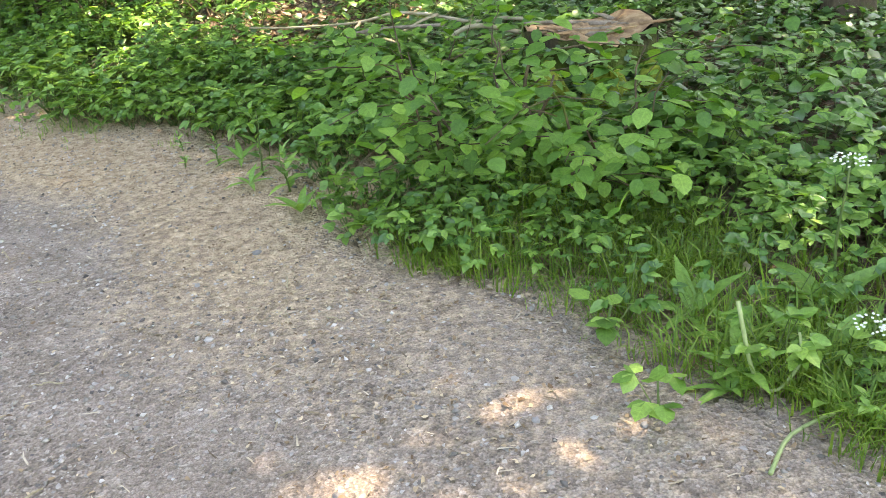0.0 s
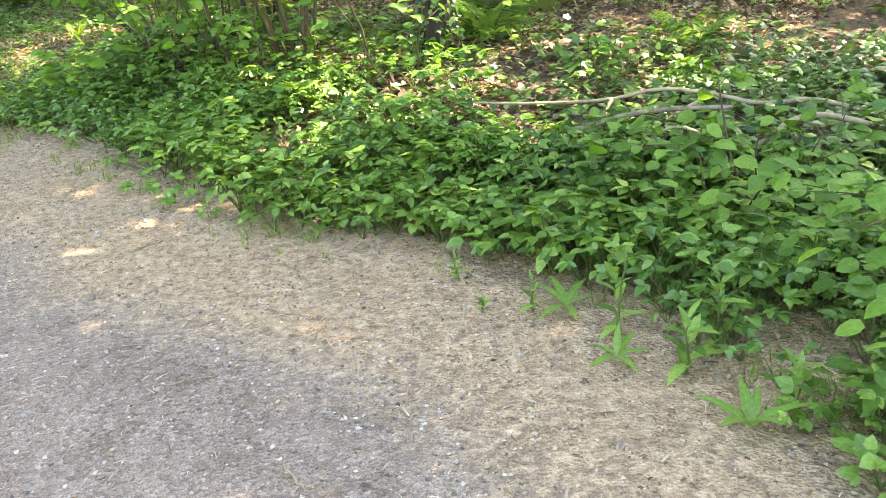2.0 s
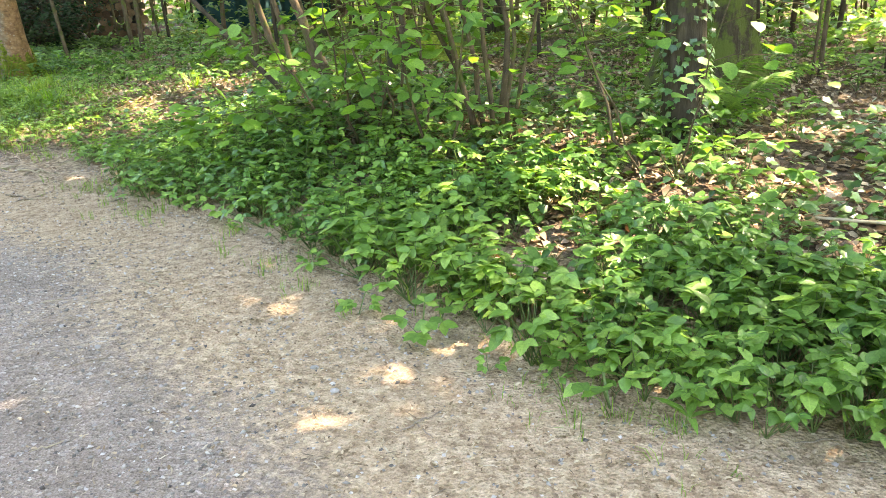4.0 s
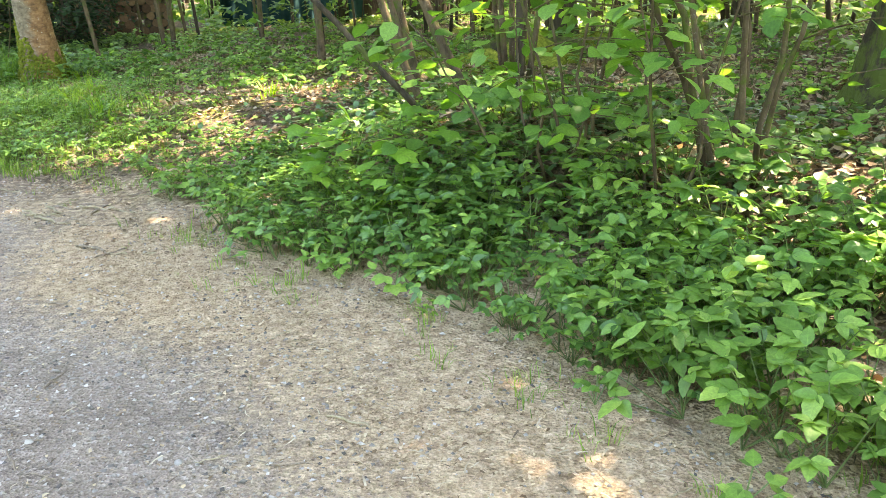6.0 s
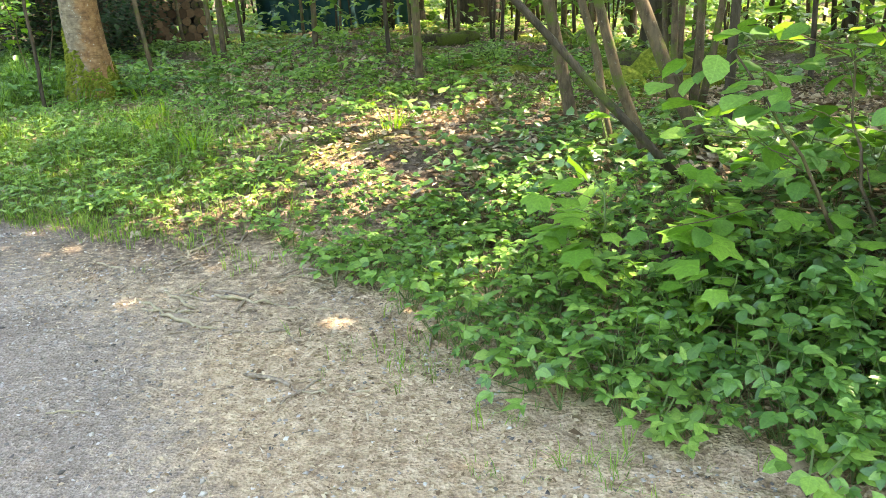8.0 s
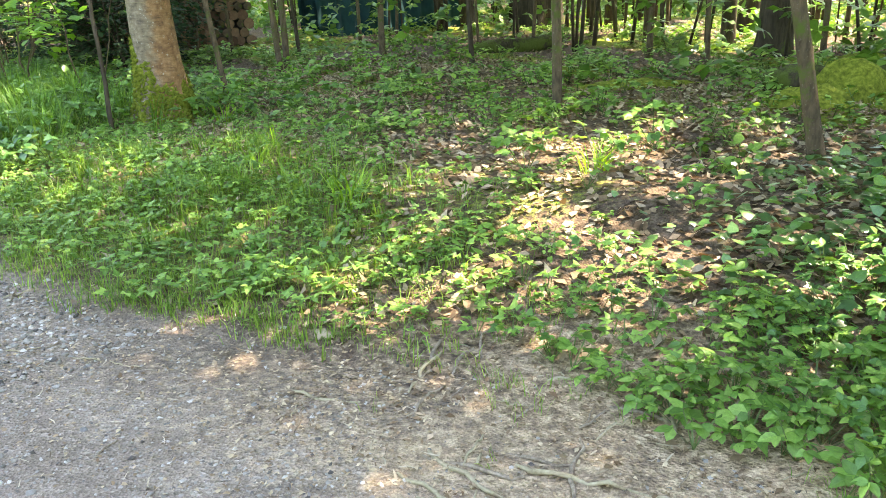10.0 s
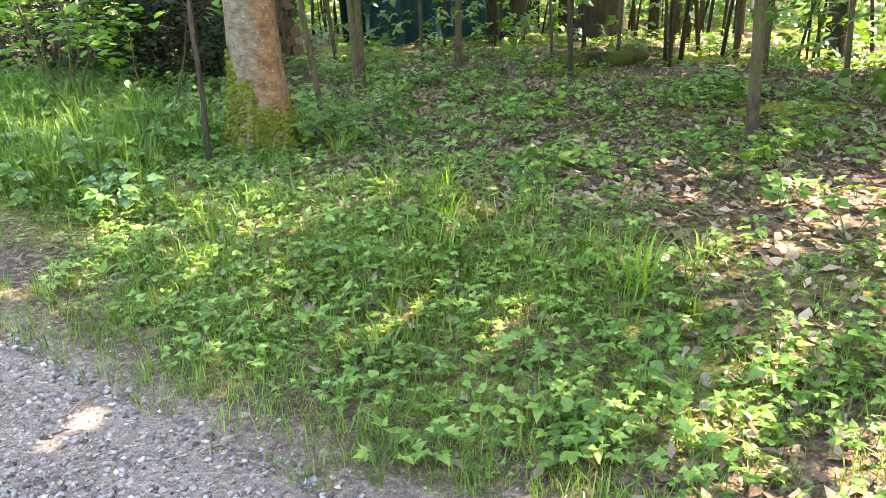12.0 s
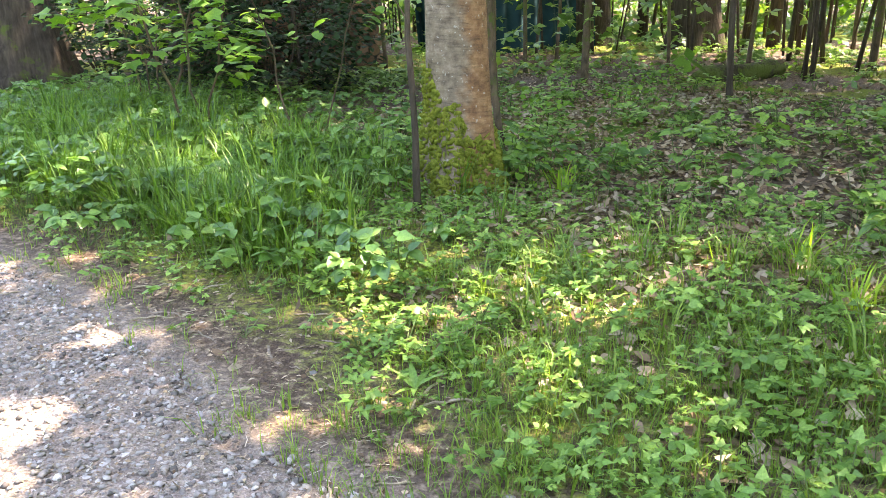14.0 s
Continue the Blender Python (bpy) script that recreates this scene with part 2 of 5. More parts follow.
def leaf_material(name, colours, rough=0.45, passing=0.35, gloss=0.4, glow=(1.25, 1.3, 0.55), veins=False):
    """Leaves: three colours mixed leaf by leaf, part of the light passing through."""
    m, nodes, links, p = material(name)
    geo = nodes.new("ShaderNodeNewGeometry")
    at = nodes.new("ShaderNodeTexCoord").outputs["Object"]
    c = steps(nodes, links, geo.outputs["Random Per Island"], list(zip((0.0, 0.5, 1.0), colours)))
    big = steps(nodes, links, tex_noise(nodes, links, 0.9, 3, 0.6, at), ((0.3, (0.72, 0.78, 0.7)), (0.7, (1.25, 1.18, 1.05))))
    fine = steps(nodes, links, tex_noise(nodes, links, 90, 2, 0.6, at), ((0.3, 0.8), (0.7, 1.15)))
    c = mix_rgb(nodes, links, 1.0, c, big, "MULTIPLY")
    c = mix_rgb(nodes, links, 1.0, c, fine, "MULTIPLY")
    if veins:
        rib = leaf_veins(nodes, links)
        c = mix_rgb(nodes, links, rib, c, mix_rgb(nodes, links, 1.0, c, (1.4, 1.3, 1.35), "MULTIPLY"))
        bump(nodes, links, p, rib, -0.5, 0.004)
    links.new(c, p.inputs["Base Color"])
    p.inputs["Roughness"].default_value = rough
    p.inputs["Specular IOR Level"].default_value = gloss
    tr = nodes.new("ShaderNodeBsdfTranslucent")
    links.new(mix_rgb(nodes, links, 1.0, c, glow, "MULTIPLY"), tr.inputs[0])
    mx = nodes.new("ShaderNodeMixShader")
    mx.inputs[0].default_value = passing
    links.new(p.outputs[0], mx.inputs[1])
    links.new(tr.outputs[0], mx.inputs[2])
    links.new(mx.outputs[0], nodes["Material Output"].inputs[0])
    return m


def bark_material(name, dark, light, moss=0.0, lichen=0.0, scale=7.0, stretch=0.25, relief=0.02):
    m, nodes, links, p = material(name)
    tc = nodes.new("ShaderNodeTexCoord").outputs["Object"]
    mp = nodes.new("ShaderNodeMapping")
    mp.inputs["Scale"].default_value = (1, 1, stretch)
    links.new(tc, mp.inputs[0])
    n1 = tex_noise(nodes, links, scale * 3, 6, 0.65, mp.outputs[0])
    n2 = tex_noise(nodes, links, scale * 0.5, 3, 0.6, tc)
    c = steps(nodes, links, n1, ((0.3, dark), (0.7, light)))
    tone = steps(nodes, links, n2, ((0.3, (0.7, 0.7, 0.68)), (0.7, (1.2, 1.15, 1.1))))
    c = mix_rgb(nodes, links, 1.0, c, tone, "MULTIPLY")
    if lichen:
        spots = steps(nodes, links, tex_noise(nodes, links, scale * 8, 3, 0.6, tc), ((0.62, 0.0), (0.72, lichen)))
        c = mix_rgb(nodes, links, spots, c, (0.5, 0.5, 0.45))
    if moss:
        patch = steps(nodes, links, tex_noise(nodes, links, scale * 0.45, 5, 0.7, tc), ((0.62 - 0.3 * moss, 0.0), (0.72 - 0.3 * moss, 1.0)))
        c = mix_rgb(nodes, links, patch, c, (0.075, 0.105, 0.02))
    links.new(c, p.inputs["Base Color"])
    p.inputs["Roughness"].default_value = 0.85
    p.inputs["Specular IOR Level"].default_value = 0.2
    bump(nodes, links, p, n1, 0.9, relief)
    return m


def beech_bark(name):
    """Smooth bark: grey, with warm sunlight painted on its +x side, fine cross lines and pale lichen dots."""
    m, nodes, links, p = material(name)
    tc = nodes.new("ShaderNodeTexCoord").outputs["Object"]
    mp = nodes.new("ShaderNodeMapping")
    mp.inputs["Scale"].default_value = (1, 1, 5.5)
    links.new(tc, mp.inputs[0])
    lines = tex_noise(nodes, links, 9, 6, 0.7, mp.outputs[0])
    mott = tex_noise(nodes, links, 14, 5, 0.7, tc)
    grey = steps(nodes, links, mott, ((0.3, (0.11, 0.086, 0.058)), (0.52, (0.21, 0.165, 0.115)), (0.72, (0.32, 0.27, 0.2))))
    warm_lit = steps(nodes, links, mott, ((0.3, (0.11, 0.056, 0.026)), (0.5, (0.235, 0.128, 0.06)), (0.72, (0.36, 0.22, 0.112))))
    xyz = nodes.new("ShaderNodeSeparateXYZ")
    links.new(tc, xyz.inputs[0])
    a = nodes.new("ShaderNodeMath")
    a.operation = "MULTIPLY_ADD"
    links.new(xyz.outputs[0], a.inputs[0])
    a.inputs[1].default_value = 1.6
    links.new(tex_noise(nodes, links, 3.2, 5, 0.65, tc), a.inputs[2])
    # sunlit side put into the colour: warmer towards +x, with a noisy border
    c = mix_rgb(nodes, links, steps(nodes, links, a.outputs[0], ((0.46, 0.0), (0.62, 1.0))), grey, warm_lit)
    c = mix_rgb(nodes, links, 1.0, c, steps(nodes, links, lines, ((0.3, 0.5), (0.48, 1.0), (0.75, 1.25))), "MULTIPLY")
    spots = steps(nodes, links, tex_noise(nodes, links, 32, 3, 0.55, tc), ((0.64, 0.0), (0.7, 0.65)))
    c = mix_rgb(nodes, links, spots, c, (0.46, 0.45, 0.39))
    c = mix_rgb(nodes, links, steps(nodes, links, tex_noise(nodes, links, 2.6, 5, 0.7, tc), ((0.62, 0.0), (0.7, 0.85))), c, (0.085, 0.1, 0.03))
    links.new(c, p.inputs["Base Color"])
    p.inputs["Roughness"].default_value = 0.8
    p.inputs["Specular IOR Level"].default_value = 0.25
    bump(nodes, links, p, lines, 0.8, 0.01)
    return m


def plain_material(name, colours, scale, rough=0.8, relief=0.004, gloss=0.3, island=False, obj=False):
    """Colours mixed by grain, by piece (island) or by object."""
    m, nodes, links, p = material(name)
    tc = nodes.new("ShaderNodeTexCoord").outputs["Object"]
    n1 = tex_noise(nodes, links, scale, 5, 0.65, tc)
    at = [0.3 + 0.4 * i / (len(colours) - 1) for i in range(len(colours))]
    if island or obj:
        src = nodes.new("ShaderNodeNewGeometry").outputs["Random Per Island"] if island else nodes.new("ShaderNodeObjectInfo").outputs["Random"]
        c = steps(nodes, links, src, [(i / (len(colours) - 1), q) for i, q in enumerate(colours)])
        c = mix_rgb(nodes, links, 1.0, c, steps(nodes, links, n1, ((0.3, 0.72), (0.7, 1.2))), "MULTIPLY")
    else:
        c = steps(nodes, links, n1, list(zip(at, colours)))
    links.new(c, p.inputs["Base Color"])
    p.inputs["Roughness"].default_value = rough
    p.inputs["Specular IOR Level"].default_value = gloss
    bump(nodes, links, p, n1, 0.6, relief)
    return m


def ground_material(name):
    """Earth of the place: grey gravel, tan chaff, brown litter and moss by where they lie."""
    m, nodes, links, p = material(name)
    tc = nodes.new("ShaderNodeTexCoord").outputs["Object"]

    def attr(which):
        a = nodes.new("ShaderNodeAttribute")
        a.attribute_name = which
        return a.outputs["Fac"]

    fine = tex_noise(nodes, links, 160, 3, 0.7, tc)
    mid = tex_noise(nodes, links, 22, 5, 0.7, tc)
    broad = tex_noise(nodes, links, 1.6, 4, 0.6, tc)
    vor = nodes.new("ShaderNodeTexVoronoi")
    vor.inputs["Scale"].default_value = 75
    links.new(tc, vor.inputs["Vector"])
    cell = nodes.new("ShaderNodeSeparateColor")
    links.new(vor.outputs["Color"], cell.inputs[0])
    grit = steps(nodes, links, cell.outputs[0], ((0.0, (0.1, 0.082, 0.066)), (0.3, (0.24, 0.196, 0.158)), (0.85, (0.335, 0.285, 0.238)), (1.0, (0.5, 0.45, 0.395))))
    dust = steps(nodes, links, mid, ((0.3, (0.21, 0.165, 0.132)), (0.7, (0.345, 0.283, 0.232))))
    gravel = mix_rgb(nodes, links, steps(nodes, links, broad, ((0.35, 0.32), (0.7, 0.74))), grit, dust)
    gravel = mix_rgb(nodes, links, 1.0, gravel, steps(nodes, links, fine, ((0.32, 0.55), (0.68, 1.4))), "MULTIPLY")
    straw_dark = steps(nodes, links, mid, ((0.28, (0.2, 0.132, 0.082)), (0.48, (0.4, 0.295, 0.192)), (0.72, (0.57, 0.45, 0.315))))
    straw = mix_rgb(nodes, links, 1.0, straw_dark, steps(nodes, links, fine, ((0.3, 0.65), (0.7, 1.3))), "MULTIPLY")
    straw = mix_rgb(nodes, links, 1.0, straw, steps(nodes, links, tex_noise(nodes, links, 5.5, 4, 0.65, tc), ((0.3, (0.84, 0.82, 0.8)), (0.68, (1.1, 1.09, 1.07)))), "MULTIPLY")
    gravel = mix_rgb(nodes, links, 1.0, gravel, steps(nodes, links, tex_noise(nodes, links, 3.3, 4, 0.65, tc), ((0.3, (0.72, 0.7, 0.68)), (0.68, (1.12, 1.12, 1.12)))), "MULTIPLY")
    soil = steps(nodes, links, mid, ((0.3, (0.045, 0.03, 0.02)), (0.5, (0.115, 0.08, 0.054)), (0.72, (0.23, 0.172, 0.124))))
    moss = steps(nodes, links, mid, ((0.3, (0.07, 0.1, 0.014)), (0.7, (0.24, 0.28, 0.04))))
    a = nodes.new("ShaderNodeMath")
    a.operation = "ADD"
    links.new(attr("straw"), a.inputs[0])
    shift = steps(nodes, links, mid, ((0.3, 0.0), (0.7, 0.5)))
    links.new(shift, a.inputs[1])
    k = steps(nodes, links, a.outputs[0], ((0.45, 0.0), (0.95, 1.0)))
    c = mix_rgb(nodes, links, attr("gravel"), soil, gravel)
    c = mix_rgb(nodes, links, k, c, straw)
    b = nodes.new("ShaderNodeMath")
    b.operation = "ADD"
    links.new(attr("moss"), b.inputs[0])
    links.new(shift, b.inputs[1])
    c = mix_rgb(nodes, links, steps(nodes, links, b.outputs[0], ((0.6, 0.0), (0.95, 1.0))), c, moss)
    links.new(c, p.inputs["Base Color"])
    p.inputs["Roughness"].default_value = 0.92
    p.inputs["Specular IOR Level"].default_value = 0.2
    h = nodes.new("ShaderNodeMath")
    h.operation = "ADD"
    links.new(mid, h.inputs[0])
    links.new(vor.outputs["Distance"], h.inputs[1])
    bump(nodes, links, p, h.outputs[0], 0.9, 0.011)
    return m


M_GROUND = ground_material("earth_and_gravel")
M_HERB = leaf_material("herb_leaf", ((0.075, 0.17, 0.038), (0.145, 0.3, 0.064), (0.27, 0.44, 0.11)), 0.42, 0.34, 0.4, veins=True)
M_BRAMBLE = leaf_material("bramble_leaf", ((0.045, 0.135, 0.034), (0.1, 0.24, 0.058), (0.19, 0.36, 0.09)), 0.36, 0.36, 0.6, veins=True)
M_UNDER = leaf_material("understory_leaf", ((0.055, 0.15, 0.034), (0.11, 0.245, 0.055), (0.21, 0.36, 0.08)), 0.36, 0.38, 0.6)
M_IVY = leaf_material("ivy_leaf", ((0.026, 0.075, 0.024), (0.058, 0.145, 0.04), (0.13, 0.25, 0.065)), 0.28, 0.15, 0.6, veins=True)
M_SHRUB = leaf_material("hazel_leaf", ((0.075, 0.19, 0.042), (0.13, 0.29, 0.06), (0.22, 0.4, 0.09)), 0.48, 0.45, veins=True)
M_MAPLE = leaf_material("maple_leaf", ((0.1, 0.25, 0.035), (0.14, 0.31, 0.045), (0.2, 0.38, 0.06)), 0.45, 0.42, veins=True)
M_GRASS = leaf_material("grass_blade", ((0.085, 0.18, 0.026), (0.15, 0.275, 0.04), (0.27, 0.38, 0.085)), 0.45, 0.35)
M_TALL = leaf_material("tall_grass_blade", ((0.055, 0.14, 0.02), (0.095, 0.22, 0.032), (0.19, 0.33, 0.06)), 0.45, 0.35)
M_LIME = leaf_material("sunny_grass_blade", ((0.16, 0.32, 0.03), (0.22, 0.4, 0.04), (0.3, 0.46, 0.06)), 0.45, 0.45)
M_CROWN = leaf_material("tree_leaf", ((0.05, 0.12, 0.025), (0.08, 0.17, 0.035), (0.12, 0.22, 0.045)), 0.5, 0.45)
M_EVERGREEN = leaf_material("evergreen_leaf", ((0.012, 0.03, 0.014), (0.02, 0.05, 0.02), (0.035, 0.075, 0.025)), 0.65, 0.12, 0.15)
M_LITTER = leaf_material("dry_leaf", ((0.11, 0.068, 0.042), (0.26, 0.18, 0.12), (0.5, 0.41, 0.32)), 0.6, 0.15, 0.3, (1.1, 0.9, 0.6))
M_CHAFF = plain_material("dry_chaff", ((0.12, 0.075, 0.042), (0.34, 0.245, 0.15), (0.56, 0.45, 0.3)), 40, 0.8, 0.001, 0.2, island=True)
M_STRAW = plain_material("bleached_straw", ((0.1, 0.07, 0.045), (0.34, 0.27, 0.18), (0.55, 0.47, 0.35)), 40, 0.75, 0.001, 0.25, island=True)
M_PALE_STEM = plain_material("pale_stem", ((0.2, 0.27, 0.1), (0.34, 0.4, 0.18)), 20, 0.5, 0.001)
M_STEM = plain_material("green_stem", ((0.06, 0.11, 0.03), (0.12, 0.17, 0.05)), 30, 0.6, 0.001)
M_STONE = plain_material("gravel_stone", ((0.075, 0.066, 0.058), (0.185, 0.168, 0.148), (0.275, 0.25, 0.218), (0.34, 0.312, 0.275), (0.54, 0.505, 0.455)), 60, 0.75, 0.002, 0.3, island=True)
M_COBBLE = plain_material("loose_stone", ((0.16, 0.155, 0.15), (0.3, 0.285, 0.265), (0.48, 0.45, 0.41)), 45, 0.7, 0.003, 0.3, obj=True)
M_TWIG = plain_material("dead_wood", ((0.11, 0.085, 0.06), (0.24, 0.19, 0.14), (0.36, 0.3, 0.23)), 18, 0.85, 0.004)
M_BRANCH = plain_material("barked_branch", ((0.2, 0.16, 0.1), (0.33, 0.28, 0.18), (0.42, 0.36, 0.25)), 14, 0.8, 0.004)
M_BARK_PINK = beech_bark("smooth_reddish_bark")
M_BARK_GREY = bark_material("grey_brown_bark", (0.05, 0.037, 0.024), (0.15, 0.115, 0.074), 0.35, 0.2, 9, 0.3, 0.01)
M_BARK_DARK = bark_material("dark_furrowed_bark", (0.03, 0.025, 0.018), (0.095, 0.078, 0.058), 0.15, 0.0, 6, 0.2, 0.03)
M_BARK_MOSSY = bark_material("mossy_bark", (0.026, 0.022, 0.014), (0.08, 0.066, 0.042), 0.62, 0.0, 9, 0.3, 0.03)
M_MOSS = plain_material("yellow_green_moss", ((0.06, 0.08, 0.012), (0.15, 0.18, 0.025), (0.27, 0.3, 0.05)), 25, 0.95, 0.012, 0.1)
M_ROT = plain_material("torn_stump_wood", ((0.12, 0.07, 0.04), (0.29, 0.185, 0.1), (0.45, 0.31, 0.18)), 14, 0.85, 0.01)
M_LOG_END = plain_material("sawn_log_end", ((0.07, 0.04, 0.025), (0.15, 0.09, 0.055), (0.24, 0.15, 0.09)), 20, 0.8, 0.004, 0.2, obj=True)
M_TARP = plain_material("dark_teal_tarpaulin", ((0.01, 0.035, 0.04), (0.02, 0.065, 0.07)), 3, 0.8, 0.02, 0.12)
M_TARP_PALE = plain_material("pale_plastic_sheet", ((0.3, 0.33, 0.34), (0.5, 0.53, 0.54)), 6, 0.4, 0.01, 0.5)
M_UMBEL = plain_material("white_blossom", ((0.6, 0.62, 0.5), (0.8, 0.8, 0.74)), 60, 0.7, 0.001)

# ---------------------------------------------------------------- ground and path
def axis(lo, a, b, step, hi):
    """Even steps from a to b, ever wider ones out to lo and hi."""
    g = np.cumsum(step * 1.28 ** np.arange(1, 60))
    left, right = a - g, b + g
    return np.concatenate([left[left > lo][::-1], np.arange(a, b + step / 2, step), right[right < hi]])


def attributes(me, s, n):
    d = n - edge(s)
    onp = (1 - ramp(d, -0.05, 0.25)) * (1 - 0.75 * ramp(d, -0.75, -0.1) * ramp(s, 9.2, 10.6) * (1 - ramp(s, 11.5, 13.5)))
    far = 1 - ramp(far_edge(s) - n, -0.1, 0.3)
    band = ramp(d, -1.4, -0.5) * (1 - 0.25 * ramp(d, 0.3, 1.0)) * (1 - 0.8 * ramp(s, 9.5, 12.5)) * (0.3 + 0.7 * ramp(s, 1.2, 3.6))
    patch = ramp(fnoise(s * 0.9, n * 0.9, 21), 0.45, 0.7) * 0.5 * ramp(s, 0, 2) * (1 - ramp(s, 13, 16))
    straw = np.clip(band * (0.55 + 0.7 * fnoise(s * 1.6, n * 1.6, 33)) + 0.45 * patch * (d < -0.5), 0, 1) * (1 - ramp(d, 0.4, 1.2))
    straw = np.maximum(straw, 0.22 * ramp(d, -0.1, 0.0) * (1 - ramp(d, 0.3, 0.7)) * ramp(s, 12, 14))
    moss = ramp(fnoise(s * 0.55 + 3, n * 0.55, 44), 0.47, 0.6) * ramp(n, 3.8, 5.5) * ramp(s, 10, 12.5)
    lawn = ramp(s, 11.0, 12.5) * ramp(d, 0.1, 0.5) * (1 - ramp(n, 3.6, 5.4))
    moss = np.maximum(moss, lawn * (0.25 + 0.5 * fnoise(s * 1.5, n * 1.5, 47)))
    straw = np.maximum(straw, 0.35 * lawn * fnoise(s * 1.1 + 5, n * 1.1, 48))
    moss = np.maximum(moss, 0.75 * ramp(far_edge(s) - n, 0.0, 0.6))
    for key, val in (("gravel", onp * far), ("straw", straw), ("moss", moss)):
        a = me.attributes.new(key, "FLOAT", "POINT")
        a.data.foreach_set("value", np.ascontiguousarray(val, np.float32))


def grid_faces(rows, cols):
    i = np.arange(rows - 1)[:, None] * cols
    j = np.arange(cols - 1)[None, :]
    a = i + j
    return np.concatenate([np.stack([a, a + 1, a + cols + 1], -1).reshape(-1, 3), np.stack([a, a + cols + 1, a + cols], -1).reshape(-1, 3)])


sa, na = axis(-900, -6, 27, 0.125, 900), axis(-900, -4, 9, 0.125, 900)
S, N = (q.ravel() for q in np.meshgrid(sa, na, indexing="ij"))
X, Y = to_xy(S, N)
inside = (N < edge(S) - 0.03) & (N > far_edge(S) + 0.03) & (np.abs(S) < 58)
Z = np.where(inside, -0.045, height(X, Y) + 0.004)
f = grid_faces(len(sa), len(na))[:, ::-1]
ground = put("ground", (np.stack([X, Y, Z], 1), f), M_GROUND)
attributes(ground.data, S, N)
tagged(ground, "forest floor of dark earth with litter and moss", "ground", kind="structure")

sp = axis(-60, -6, 28, 0.07, 60)
vp = np.linspace(0, 1, 61)
S, T = np.meshgrid(sp, vp, indexing="ij")
e0, e1 = far_edge(S), edge(S) + 0.05 * (vnoise(S * 6, S * 0 + 1, 3) - 0.5)
N = e0 + (e1 - e0) * T
skirt = np.where((T == 0) | (T == 1), -0.03, 0.0)
X, Y = to_xy(S, N)
Z = 0.006 + 0.014 * (fnoise(X * 1.5, Y * 1.5, 51) - 0.5) + 0.006 * (vnoise(X * 9, Y * 9, 54) - 0.5) + skirt
path = put("path", (np.stack([X.ravel(), Y.ravel(), Z.ravel()], 1), grid_faces(len(sp), 61)[:, ::-1]), M_GROUND)
attributes(path.data, S.ravel(), N.ravel())
tagged(path, "grey gravel footpath with tan chaff along its verge", "path", kind="structure")


def surface(x, y):
    s, n = to_sn(x, y)
    return np.where((n < edge(s)) & (n > far_edge(s)), 0.006 + 0.014 * (fnoise(x * 1.5, y * 1.5, 51) - 0.5), height(x, y))


# ---------------------------------------------------------------- scattering
def spread(count, s0, s1, n0, n1, density, g=rng):
    """Points (x, y, z, s, n) in a stretch of the plan, kept where density(s, n) says so."""
    s, n = g.uniform(s0, s1, count), g.uniform(n0, n1, count)
    keep = g.random(count) < density(s, n)
    s, n = s[keep], n[keep]
    x, y = to_xy(s, n)
    return np.stack([x, y, surface(x, y)], 1), s, n


def strew(name, tmpls, mat, pts, size, tilt, lift, label, category, g=rng, flatten=None, parts=None):
    """Merge copies of the templates at the points into one piece of stuff."""
    which = g.integers(0, len(tmpls), len(pts))
    out = []
    for i, tm in enumerate(tmpls):
        q = pts[which == i]
        k = len(q)
        if not k:
            continue
        loc = q.copy()
        loc[:, 2] += g.uniform(lift[0], lift[1], k)
        r = rot(g.uniform(0, 6.283, k), g.normal(0, tilt, k), g.normal(0, tilt, k))
        out.append(place(tm, loc, r, g.uniform(size[0], size[1], k)))
    ob = put(name, join(out), mat)
    return tagged(ob, label, category, kind="stuff")


def herb(seed, leaves=4, tall=0.3, leaflet=0.1, kind="oval", small=False):
    """A low plant: stalks carrying leaves of three to five leaflets."""
    g = np.random.default_rng(seed)
    fol, stalks = [], []
    lt = leaf_toothed(0.6, 0.07, 0.16) if kind == "oval" else leaf_toothed(0.74, 0.09, 0.22)
    if kind == "cut":
        lt = leaf_lobed(3, 0.5, 0.2)
    elif small:
        lt = leaf_hex(0.72, 0.2)
    for i in range(leaves):
        yaw = i * 2.4 + g.uniform(-0.5, 0.5)
        reach, h = tall * g.uniform(0.25, 0.75), tall * g.uniform(0.6, 1.05)
        top = np.array([math.cos(yaw) * reach, math.sin(yaw) * reach, h])
        if small:
            side = np.array([-top[1], top[0], 0]) / (reach + 1e-6) * 0.0025
            stalks.append((np.array([-side, side, top + side, top - side]), np.array([(0, 1, 2), (0, 2, 3)])))
        else:
            stalks.append(tube(np.array([(0, 0, 0), top]), (0.0035, 0.002), 3, cap=False))
        m = 5 if g.random() < 0.55 else 3
        for j in range(m):
            a = yaw - math.pi / 2 + (j - (m - 1) / 2) * (1.0 if m == 3 else 0.72)
            size = leaflet * g.uniform(0.75, 1.15) * (1.15 if j == (m - 1) // 2 else 0.9)
            fol.append(place(lt, top[None], rot([a], [g.normal(0.02, 0.22)], [g.normal(0, 0.22)]), [size]))
    return join(fol), join(stalks)


